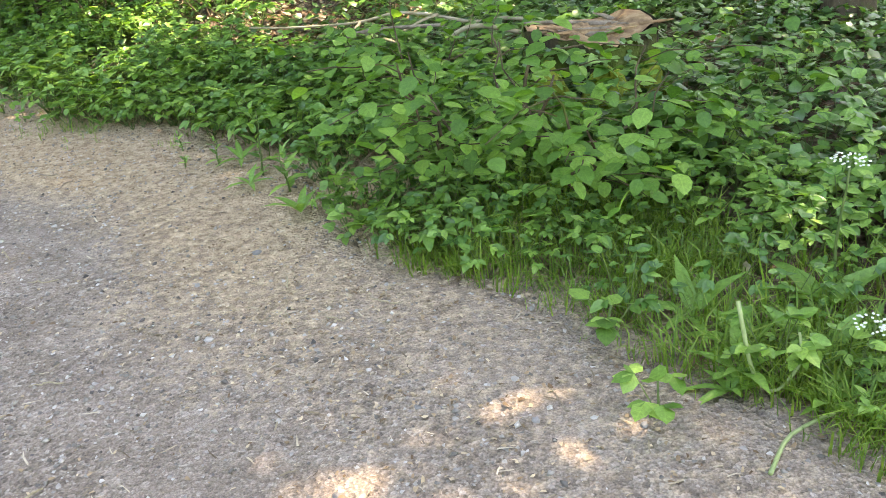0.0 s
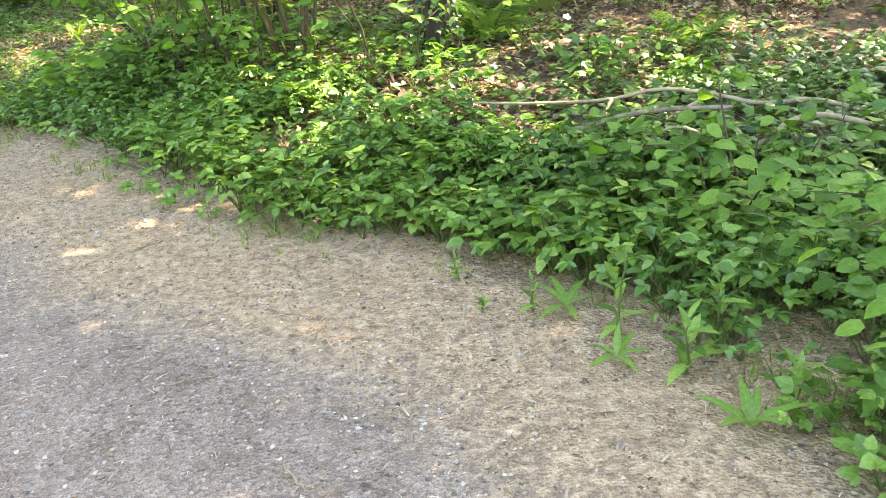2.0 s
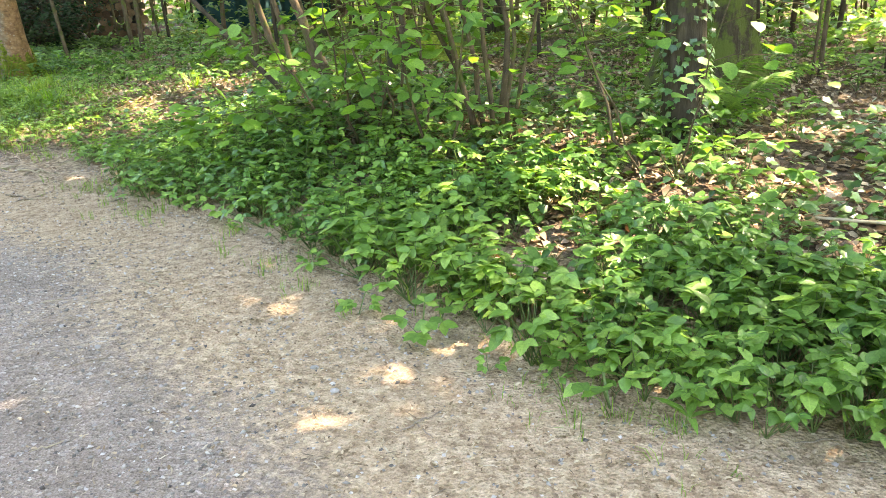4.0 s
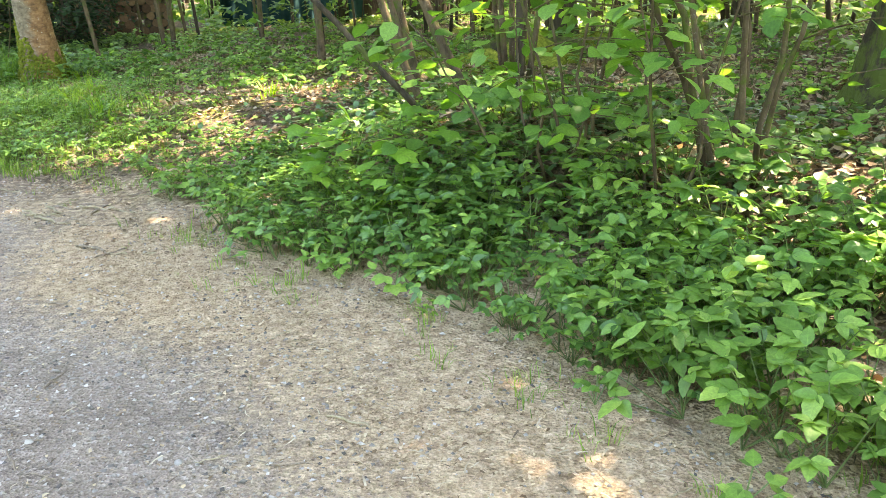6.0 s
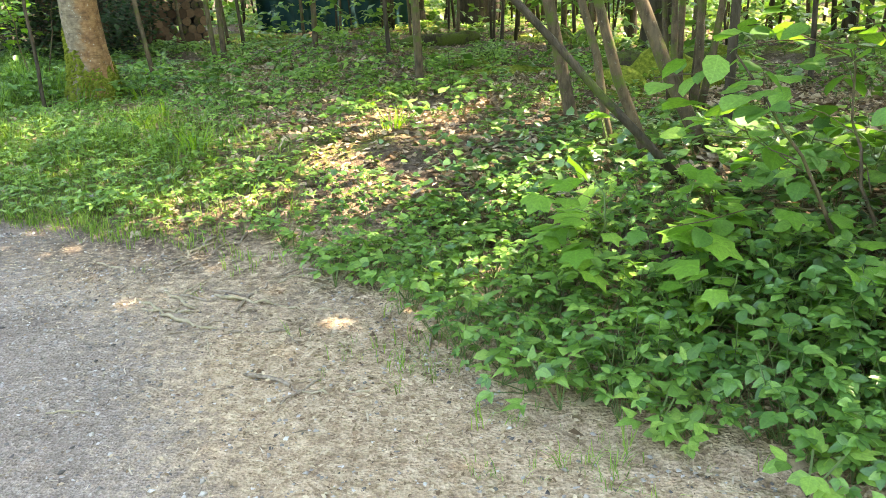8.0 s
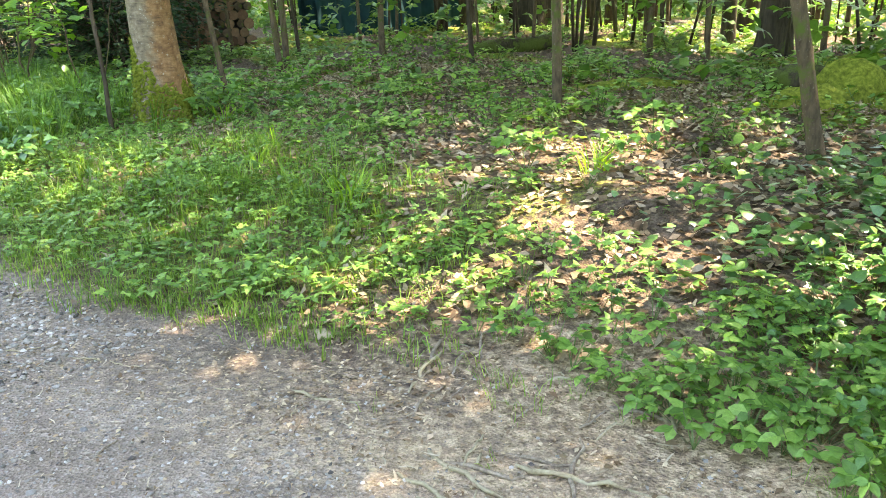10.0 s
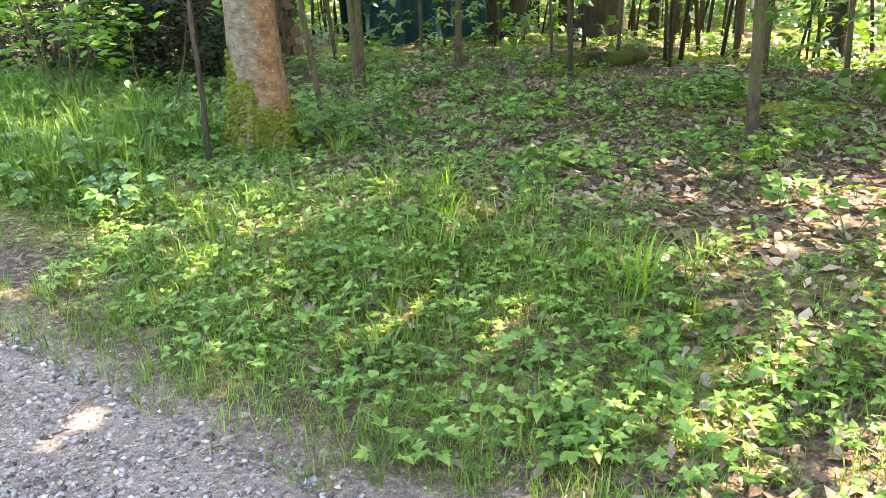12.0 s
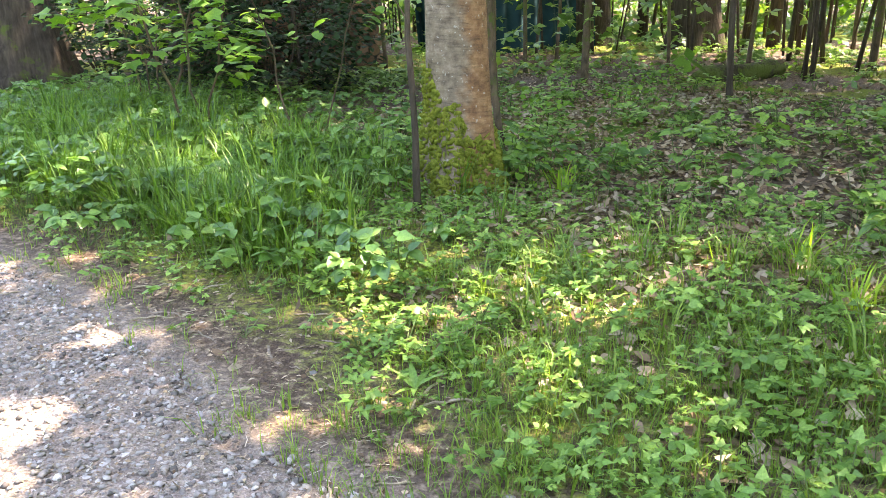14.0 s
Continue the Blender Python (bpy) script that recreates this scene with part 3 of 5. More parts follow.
def plants(name, variants, leaf_mat, pts, size, tilt, label, category, g=rng, scale=None):
    """Scattered herbs as one piece of stuff: foliage mesh with its stalks as a part."""
    which = g.integers(0, len(variants), len(pts))
    fol, sta = [], []
    for i, (lv, st) in enumerate(variants):
        q = pts[which == i]
        k = len(q)
        if not k:
            continue
        r = rot(g.uniform(0, 6.283, k), g.normal(0, tilt, k), g.normal(0, tilt, k))
        sc = g.uniform(size[0], size[1], k) * (1 if scale is None else scale[which == i])
        fol.append(place(lv, q, r, sc))
        sta.append(place(st, q, r, sc))
    ob = put(name, join(fol), leaf_mat)
    put("stalks", join(sta), M_STEM, ob)
    return tagged(ob, label, category, kind="stuff")


# ---------------------------------------------------------------- trees and shrubs
FLAKE = (np.array([(0, 0, 0), (-0.31, 0.5, 0.04), (0.31, 0.5, -0.04), (0, 1, -0.2)], float), np.array([(0, 2, 1), (1, 2, 3)]))
CLUSTER = join([place(FLAKE, np.zeros((1, 3)), rot([a], [p], [0.2]), [1.0])
                for a, p in ((0.2, 0.1), (1.4, -0.3), (2.7, 0.25), (3.9, -0.2), (5.1, 0.3))])


def crown(base, top, radius, count, size, seed, hollow=0.35):
    """Leaf clusters in an uneven crown between two heights, with gaps."""
    g = np.random.default_rng(seed)
    lumps = g.normal(0, 1, (14, 3))
    lumps /= np.linalg.norm(lumps, axis=1)[:, None]
    d = g.normal(0, 1, (count, 3))
    d /= np.linalg.norm(d, axis=1)[:, None]
    near = np.max(d @ lumps.T, axis=1)
    rad = (hollow + (1 - hollow) * g.random(count) ** 0.6) * (0.62 + 0.5 * ramp(near, 0.55, 0.95))
    p = d * rad[:, None] * np.array([radius, radius, (top - base) / 2])
    p[:, 2] += (top + base) / 2
    return place(CLUSTER, p, rot(g.uniform(0, 6.283, count), g.normal(0, 0.5, count), g.normal(0, 0.5, count)), g.uniform(size * 0.7, size * 1.3, count))


def tree(name, x, y, radius, tall, bark, label, lean=(0.0, 0.0), flare=1.5, crown_r=2.2, crown_from=0.45, leaves=900, leaf=0.24,
         seed=1, limbs=5, sides=14, category="tree", leaf_mat=None, group="", wob=0.05):
    """A trunk with root flare, limbs and a crown of leaf clusters."""
    g = np.random.default_rng(seed)
    z = float(height(x, y))
    root = new(name)
    root.location = (x, y, z)
    hs = np.array([-0.25, 0.0, 0.06, 0.16, 0.32, 0.6, 1.0, 1.6, 2.4, 3.6, 5.0, 7.0, 9.5, 13.0, 18.0])
    hs = np.append(hs[hs < tall * 0.92], tall * 0.92)
    t = hs / tall
    pts = np.stack([lean[0] * hs + 0.03 * np.sin(hs * 1.3 + seed) * ramp(hs, 0, 2), lean[1] * hs + 0.03 * np.cos(hs * 1.1 + seed) * ramp(hs, 0, 2), hs], 1)
    rr = radius * (1 - 0.8 * np.clip(t, 0, 1)) * (1 + (flare - 1) * np.exp(-np.clip(hs, 0, None) / (radius * 1.6)))
    v, fc = tube(pts, rr, sides, wob, seed)
    if flare > 1.3:
        # root ridges at the foot
        a = np.arctan2(v[:, 1] - lean[1] * v[:, 2], v[:, 0] - lean[0] * v[:, 2])
        k = 1 + 0.22 * np.cos(a * 5 + seed) * np.exp(-np.clip(v[:, 2], 0, None) / (radius * 1.8))
        v[:, :2] *= k[:, None]
    put("trunk", (v, fc), bark, root)
    lo = tall * crown_from
    for i in range(limbs):
        h = lo * 0.8 + (tall * 0.85 - lo * 0.8) * (i + 0.5) / limbs
        a = i * 2.4 + seed
        c = np.array([lean[0] * h, lean[1] * h, h])
        tip = c + np.array([math.cos(a), math.sin(a), 0.55]) * crown_r * 0.65
        b = bend(c, tip, 6, 0.1, 0.05 * crown_r * 0.3, g)
        r0 = max(0.012, radius * 0.35 * (1 - h / tall))
        put("limb", tube(b, np.linspace(r0, r0 * 0.25, 6), 6), bark, root)
    if leaves:
        top = crown(lo, tall * 1.04, crown_r, leaves, leaf, seed + 100)
        top[0][:, 0] += lean[0] * tall * 0.7
        top[0][:, 1] += lean[1] * tall * 0.7
        put("crown", top, leaf_mat or M_CROWN, root)
    return tagged(root, label, category, group)


def spray(start, end, count, size, tmpl, seed, flat=0.25, width=0.1):
    """Leaves set alternately along a twig, held rather level."""
    g = np.random.default_rng(seed)
    start, end = np.asarray(start, float), np.asarray(end, float)
    t = np.linspace(0.25, 1.0, count)
    p = start + (end - start) * t[:, None]
    p[:, 2] += 0.08 * np.linalg.norm(end - start) * 4 * t * (1 - t)
    p += g.normal(0, width * 0.25, (count, 3))
    head = math.atan2(end[1] - start[1], end[0] - start[0]) - math.pi / 2
    yaw = head + np.where(np.arange(count) % 2, 1, -1) * g.uniform(0.5, 1.3, count)
    return place(tmpl, p, rot(yaw, g.normal(-0.12, flat, count), g.normal(0, flat, count)), g.uniform(size * 0.65, size * 1.2, count))


HAZEL = leaf_round()
MAPLE = leaf_lobed(5, 0.74, 0.3)


def shrub(name, x, y, stems, tall, spread_r, label, leaf_size, tmpl, mat, bark, seed, radius=0.025, twigs=3, per=9, low=0.25, toward=None, cover=1.0):
    """Several stems from one foot, each with twigs carrying leaves."""
    g = np.random.default_rng(seed)
    root = new(name)
    root.location = (x, y, float(height(x, y)))
    fol = []
    for i in range(stems):
        a = 2 * math.pi * i / max(stems, 1) + g.uniform(-0.4, 0.4)
        foot = np.array([math.cos(a), math.sin(a), 0]) * 0.04 * math.sqrt(stems) + np.array([0, 0, -0.1])
        tip = foot + np.array([math.cos(a) * spread_r * g.uniform(0.3, 0.8), math.sin(a) * spread_r * g.uniform(0.3, 0.8), tall * g.uniform(0.75, 1.05)])
        if toward is not None:
            tip[:2] += np.array(toward) * g.uniform(0.5, 1.0)
        line = bend(foot, tip, 8, 0.0, 0.02, g)
        r0 = radius * g.uniform(0.7, 1.2)
        put("stem", tube(line, np.linspace(r0, r0 * 0.35, 8), 7, 0.06, seed + i), bark, root)
        for j in range(twigs):
            k = low + (0.98 - low) * (j + g.uniform(0.1, 0.9)) / twigs
            at = line[0] + (line[-1] - line[0]) * k
            b = a + g.uniform(-1.6, 1.6)
            reach = spread_r * g.uniform(0.45, 0.95) * cover
            end = at + np.array([math.cos(b) * reach, math.sin(b) * reach, g.uniform(-0.05, 0.25) * reach])
            put("twig", tube(bend(at, end, 5, 0.06 * reach, 0.008, g), np.linspace(r0 * 0.32, 0.002, 5), 4), bark, root)
            fol.append(spray(at, end, per, leaf_size, tmpl, seed * 31 + i * 7 + j, 0.28, 0.22))
    put("foliage", join(fol), mat, root)
    return tagged(root, label, "shrub")


# the big trees of the wood
tree("mossy_footed_tree", -10.20, 14.25, 0.205, 13, M_BARK_PINK, "smooth reddish tree trunk with a mossy foot beside the path", (-0.012, 0.0), 1.45,
     2.8, 0.4, 1000, 0.22, seed=3, sides=24, wob=0.02)
ivy_tree = tree("ivy_clad_tree", -1.8, 7.9, 0.125, 11, M_BARK_DARK, "slender dark trunk wrapped in climbing ivy", (-0.03, 0.0), 1.4, 2.7, 0.42, 2400, 0.22, seed=5)
tree("mossy_old_tree", -1.26, 10.2, 0.33, 15, M_BARK_MOSSY, "thick old trunk coated in green moss", (0.02, 0.0), 1.55, 2.3, 0.4, 900, 0.22, seed=7, sides=22)
tree("dark_oak", -6.45, 25.6, 0.4, 17, M_BARK_DARK, "broad dark furrowed trunk deep in the wood", (0, 0), 1.35, 4.0, 0.35, 1000, 0.28, seed=9, sides=20)
tree("dark_oak", -8.2, 26.6, 0.26, 16, M_BARK_DARK, "dark straight trunk beside the tarpaulin shelter", (0, 0), 1.25, 3.4, 0.35, 800, 0.28, seed=11, sides=18)
tree("dark_oak", -3.45, 18.4, 0.21, 15, M_BARK_DARK, "dark upright trunk above the mossy hummock", (0, 0), 1.3, 3.2, 0.35, 850, 0.26, seed=13, sides=18)
tree("dark_oak", -16.5, 20.1, 0.42, 16, M_BARK_DARK, "heavy dark trunk with ivy at its foot beside the path", (-0.08, 0.02), 1.4, 3.8, 0.35, 900, 0.28, seed=15, sides=20)
tree("dark_oak", -2.6, 23.2, 0.2, 15, M_BARK_DARK, "dark trunk far off in the wood", (0, 0), 1.25, 3.2, 0.35, 800, 0.28, seed=17, sides=16)

# trees beside the start of the walk, whose shade falls on the path
for i, (x, y) in enumerate(((2.4, 5.3), (4.4, 4.2), (6.0, 7.2), (6.5, 2.2), (1.5, 6.9))):
    tree("wayside_tree", x, y, 0.14, 11, M_BARK_GREY, "grey-barked tree at the edge of the wood", (0, 0), 1.3, 2.5, 0.55 if i == 4 else 0.4, 720 if i == 4 else 1000, 0.22, seed=600 + i, limbs=4, sides=10,
         group="trees beside the start")

# trees added behind the hazels so that their crowns shade the ground and path
for i, (x, y, lo, r) in enumerate(((-4.1, 10.7, 0.5, 2.3), (1.9, 16.3, 0.35, 2.6), (-0.6, 18.6, 0.35, 2.6), (3.9, 13.8, 0.35, 2.6), (5.2, 11.0, 0.35, 2.6), (-3.6, 20.4, 0.35, 2.6), (2.9, 19.4, 0.35, 2.8))):
    tree("shade_tree", x, y, 0.032 if i == 0 else 0.11, 11, M_BARK_DARK, "dark straight tree added in the wood for its shade", (0, 0), 1.25, r, lo, 820 if i == 0 else 420 if i == 4 else 950, 0.23, seed=640 + i, limbs=4, sides=10,
         group="trees in the depth of the wood")

# slender trunks, each as it stands in the wood
SLIM = ((-6.48, 13.95, 0.046, -0.02, 0.0), (-5.03, 11.6, 0.048, -0.2, 0.01), (-4.45, 17.7, 0.05, -0.02, 0.0), (-7.5, 18.3, 0.055, -0.05, 0.0),
        (-8.98, 19.6, 0.075, 0.0, 0.0), (-10.1, 18.2, 0.07, -0.02, 0.0), (-6.65, 20.9, 0.05, 0.05, 0.0), (-5.85, 21.0, 0.05, 0.06, 0.0),
        (-9.95, 15.3, 0.045, -0.12, 0.0), (-10.05, 17.7, 0.06, -0.07, 0.0), (-0.1, 10.75, 0.035, 0.02, 0.0), (0.55, 10.9, 0.035, -0.04, 0.0),
        (0.75, 9.6, 0.045, 0.09, 0.0), (-0.88, 11.3, 0.055, 0.0, 0.0), (-0.28, 10.4, 0.022, 0.05, 0.0), (-2.65, 13.7, 0.04, -0.03, 0.0),
        (-3.0, 17.8, 0.06, 0.0, 0.0), (-5.0, 19.0, 0.07, 0.0, 0.0), (-4.7, 21.6, 0.09, 0.0, 0.0),
        (-12.5, 19.2, 0.04, -0.06, 0.0), (-11.6, 20.3, 0.045, -0.05, 0.0), (-11.0, 21.0, 0.05, -0.1, 0.0), (-12.1, 20.0, 0.035, 0.08, 0.0),
        (-10.5, 20.4, 0.05, -0.1, 0.02), (-9.7, 21.6, 0.05, -0.03, 0.0), (-9.2, 22.6, 0.045, 0.05, 0.0), (-7.6, 21.6, 0.04, -0.04, 0.0),
        (-7.0, 23.0, 0.04, 0.03, 0.0), (-3.9, 24.5, 0.06, 0.0, 0.0), (-1.9, 20.2, 0.06, 0.02, 0.0), (-0.7, 17.0, 0.05, -0.02, 0.0), (1.2, 14.2, 0.05, 0.03, 0.0))
for i, (x, y, r, lx, ly) in enumerate(SLIM):
    r = r if i < 2 else r * 0.66
    thick = r > 0.036
    tree("slim_tree", x, y, r, 7.5 + 3.5 * (i * 0.37 % 1), M_BARK_DARK if i % 4 == 3 else M_BARK_GREY,
         "slender dark young trunk in the wood" if i % 4 == 3 else "slender grey-brown young trunk with patches of moss", (lx, ly), 1.25,
         (2.7 if i in (0, 15, 30, 31) else 2.0 if 11 < y < 16.5 and x < -4 else 1.3 + 0.6 * (i * 0.61 % 1)), 0.42, (30 if x > -1 and y < 12 else 580 if i == 0 else 470 if i == 1 else 420 if i == 15 else 900 if i in (30, 31) else 210 if 11 < y < 16.5 and x < -4 else 340 if thick else 260), 0.2, seed=40 + i, limbs=3, sides=9, group="young trees of the wood")

# a dead pole leaning across the stems, and a broken stick by the mossy-footed tree
pole = put("leaning_pole", tube(bend((-4.6, 9.16, 0.36), (-6.25, 9.3, 2.05), 9, 0.04, 0.01), np.linspace(0.022, 0.014, 9), 8, 0.08, 2), M_BARK_DARK)
tagged(pole, "thin dark dead pole leaning among the stems", "dead wood")
stick = put("dead_sapling", tube(bend((-10.42, 13.6, 0.0), (-10.47, 13.65, 2.2), 9, 0.0, 0.012), np.linspace(0.022, 0.013, 9), 8, 0.1, 4), M_BARK_DARK)
tagged(stick, "thin dead upright sapling with snapped twigs", "dead wood")
for k, (dx, dz) in enumerate(((0.12, 1.5), (-0.1, 1.25), (0.16, 1.7))):
    put("snapped_twig", tube(bend((-10.45, 13.63, dz - 0.1), (-10.45 + dx, 13.6, dz + 0.08), 4), (0.006, 0.005, 0.004, 0.003), 5), M_BARK_GREY, stick)

# coppiced stems and shrubs
shrub("hazel_shrub", -3.0, 8.25, 8, 2.6, 0.9, "multi-stemmed hazel shrub with broad green leaves", 0.095, HAZEL, M_SHRUB, M_BARK_GREY, 21, 0.024, 4, 10, 0.34, (-0.25, -0.35))
shrub("hazel_shrub", -3.75, 8.6, 4, 2.2, 0.9, "hazel shrub with arching stems over the ivy", 0.1, HAZEL, M_SHRUB, M_BARK_GREY, 22, 0.013, 4, 10, 0.3, (-0.3, -0.3))
shrub("hazel_coppice", -4.15, 11.9, 6, 4.5, 0.8, "clump of tall hazel stems above the leaf litter", 0.1, HAZEL, M_SHRUB, M_BARK_GREY, 23, 0.028, 3, 8, 0.55)
shrub("hazel_shrub", -3.95, 8.35, 4, 1.1, 0.7, "leafy hazel shrub at the edge of the bank", 0.105, HAZEL, M_SHRUB, M_BARK_GREY, 24, 0.012, 5, 10, 0.3, (-0.15, -0.2))
shrub("hazel_shrub", -3.4, 8.0, 3, 1.5, 0.7, "low hazel shrub with pale green leaves", 0.1, HAZEL, M_SHRUB, M_BARK_GREY, 25, 0.012, 5, 10, 0.25, (0.1, -0.3))
shrub("hazel_shrub", 0.1, 3.6, 6, 0.78, 0.52, "leafy green hazel shrub beside the path", 0.076, HAZEL, M_SHRUB, M_BARK_GREY, 26, 0.012, 5, 11, 0.3, (-0.1, -0.1))
shrub("hazel_shrub", 0.5, 3.25, 5, 0.66, 0.5, "leafy green hazel shrub beside the path", 0.076, HAZEL, M_SHRUB, M_BARK_GREY, 27, 0.01, 5, 11, 0.3)
shrub("hazel_shrub", -0.35, 4.75, 4, 0.8, 0.5, "low hazel shrub in front of the torn stump", 0.085, HAZEL, M_SHRUB, M_BARK_GREY, 28, 0.008, 4, 9, 0.3)
shrub("arching_twigs", -2.05, 7.25, 3, 1.3, 0.7, "thin arching twigs with pale leaves beside the ivy", 0.09, HAZEL, M_SHRUB, M_BARK_GREY, 29, 0.009, 4, 7, 0.4, (-0.25, -0.1))
shrub("maple_seedling", -4.92, 8.5, 3, 0.56, 0.26, "young maple with broad lobed leaves", 0.16, MAPLE, M_MAPLE, M_STEM, 30, 0.007, 3, 4, 0.6)
shrub("maple_seedling", -4.6, 8.25, 3, 0.42, 0.28, "young maple with broad lobed leaves", 0.13, MAPLE, M_MAPLE, M_STEM, 39, 0.006, 3, 5, 0.5)
shrub("maple_sapling", -12.6, 15.9, 3, 2.0, 0.95, "maple sapling with layered lobed leaves", 0.14, MAPLE, M_MAPLE, M_BARK_GREY, 32, 0.014, 9, 12, 0.35, (-0.1, -0.3))
shrub("maple_sapling", -13.6, 17.4, 4, 2.2, 1.1, "maple sapling with layered lobed leaves", 0.14, MAPLE, M_MAPLE, M_BARK_GREY, 33, 0.016, 9, 12, 0.35)
shrub("maple_sapling", -11.5, 15.4, 2, 1.9, 0.8, "thin leafy sapling beside the mossy-footed tree", 0.09, HAZEL, M_SHRUB, M_BARK_GREY, 34, 0.01, 5, 8, 0.45)
shrub("elder_shrub", -17.6, 17.0, 4, 1.7, 0.9, "green leafy shrub above the tall grass", 0.11, HAZEL, M_SHRUB, M_BARK_GREY, 35, 0.012, 5, 9, 0.3)
for i, (x, y, h) in enumerate(((-9.75, 14.35, 0.42), (-9.45, 14.75, 0.35), (-8.75, 17.4, 0.5), (-9.6, 17.0, 0.4), (-8.3, 19.0, 0.55), (-10.8, 13.7, 0.3))):
    shrub("pale_seedling", x, y, 3, h, 0.3, "pale sunlit leafy seedling near the mossy-footed tree", 0.06, HAZEL, M_MAPLE, M_STEM, 120 + i, 0.005, 4, 7, 0.4)
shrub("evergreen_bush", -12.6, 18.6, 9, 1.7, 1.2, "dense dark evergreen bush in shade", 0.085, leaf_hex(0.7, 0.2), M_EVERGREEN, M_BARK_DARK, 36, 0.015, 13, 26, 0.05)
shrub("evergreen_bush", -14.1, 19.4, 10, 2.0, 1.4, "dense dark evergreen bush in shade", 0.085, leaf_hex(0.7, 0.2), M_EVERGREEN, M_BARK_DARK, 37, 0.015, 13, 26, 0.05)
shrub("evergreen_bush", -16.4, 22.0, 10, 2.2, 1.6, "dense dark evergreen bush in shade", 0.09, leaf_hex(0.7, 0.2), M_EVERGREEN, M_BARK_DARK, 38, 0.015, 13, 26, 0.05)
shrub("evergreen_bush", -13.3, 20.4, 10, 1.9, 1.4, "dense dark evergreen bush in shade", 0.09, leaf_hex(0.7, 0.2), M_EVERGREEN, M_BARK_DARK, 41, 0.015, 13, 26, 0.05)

# two leaning hazel stems on the mound
for i, (x, y, tx, ty, tall, r) in enumerate(((-4.37, 9.74, -1.15, 0.3, 3.0, 0.042), (-4.69, 9.6, -0.95, 0.0, 3.2, 0.03), (-4.85, 10.1, -0.6, 0.4, 3.4, 0.026))):
    lean_stem = put("leaning_hazel", tube(bend((x, y, float(height(x, y)) - 0.1), (x + tx, y + ty, tall), 10, -0.06, 0.012), np.linspace(r, r * 0.6, 10), 10, 0.05, 60 + i), M_BARK_GREY)
    put("foliage", join([spray((x + tx * 0.8, y + ty * 0.8, tall * 0.85), (x + tx + dx, y + ty + dy, tall + 0.1), 9, 0.1, HAZEL, 90 + i * 5 + j, 0.28, 0.22)
                         for j, (dx, dy) in enumerate(((-0.7, 0.2), (-0.2, 0.7), (0.5, -0.4)))]), M_SHRUB, lean_stem)
    tagged(lean_stem, "grey-brown hazel stem leaning over the bank", "tree", "leaning hazel stems")

g = np.random.default_rng(61)


def moss_pad(name, x, y, rx, ry, h, label, seed):
    """An uneven cushion of moss lying on the ground."""
    k, m = 26, 10
    ang = np.linspace(0, 2 * np.pi, k, endpoint=False)
    v = [(0, 0, h)]
    for i in range(1, m + 1):
        t = i / m
        for a in ang:
            u = 1 + 1.1 * (vnoise(3 + 2.5 * math.cos(a), 3 + 2.5 * math.sin(a), seed) - 0.5) + 0.4 * (vnoise(9 + 7 * math.cos(a), 9 + 7 * math.sin(a), seed) - 0.5)
            px, py = math.cos(a) * rx * t * u, math.sin(a) * ry * t * u
            v.append((px, py, h * (1 - t ** 2.2) * (0.75 + 0.5 * vnoise(px * 9 + 5, py * 9, seed + 3)) - 0.03 * (i == m)))
    fs = [(0, 1 + j, 1 + (j + 1) % k) for j in range(k)]
    for i in range(m - 1):
        o = 1 + i * k
        for j in range(k):
            j2 = (j + 1) % k
            fs += [(o + j, o + k + j, o + k + j2), (o + j, o + k + j2, o + j2)]
    v = np.array(v, float)
    v[:, 0] += x
    v[:, 1] += y
    v[:, 2] += height(v[:, 0], v[:, 1])
    return tagged(put(name, (v, np.array(fs)), M_MOSS), label, "moss")


for i, (x, y, rx, ry, h) in enumerate(((-4.55, 13.3, 0.42, 0.3, 0.2), (-4.0, 13.9, 0.35, 0.3, 0.28), (-3.7, 13.4, 0.3, 0.25, 0.16), (-5.6, 15.6, 0.55, 0.35, 0.1),
                                       (-6.2, 17.0, 0.5, 0.3, 0.08), (-3.2, 16.0, 0.6, 0.4, 0.16))):
    moss_pad("moss_cushion", x, y, rx, ry, h, "cushion of sunlit yellow-green moss on the forest floor", 70 + i)


def rotten_log(x, y, z, length, radius, yaw, label):
    root = put("rotten_log", tube(bend((-length / 2, 0, 0), (length / 2, 0, 0.05), 8, 0.02, 0.015, g), radius * np.array([0.7, 1, 1.05, 0.95, 1, 0.9, 0.95, 0.6]), 12, 0.12, 9), M_BARK_MOSSY)
    root.matrix_world = pose(x, y, z, 0, 0, yaw)
    return tagged(root, label, "log")


rotten_log(-4.0, 14.15, 0.3, 1.3, 0.16, -20, "dark rotting log capped with moss")
rotten_log(-6.9, 20.3, 0.12, 1.5, 0.13, 30, "old mossy log lying in the wood")

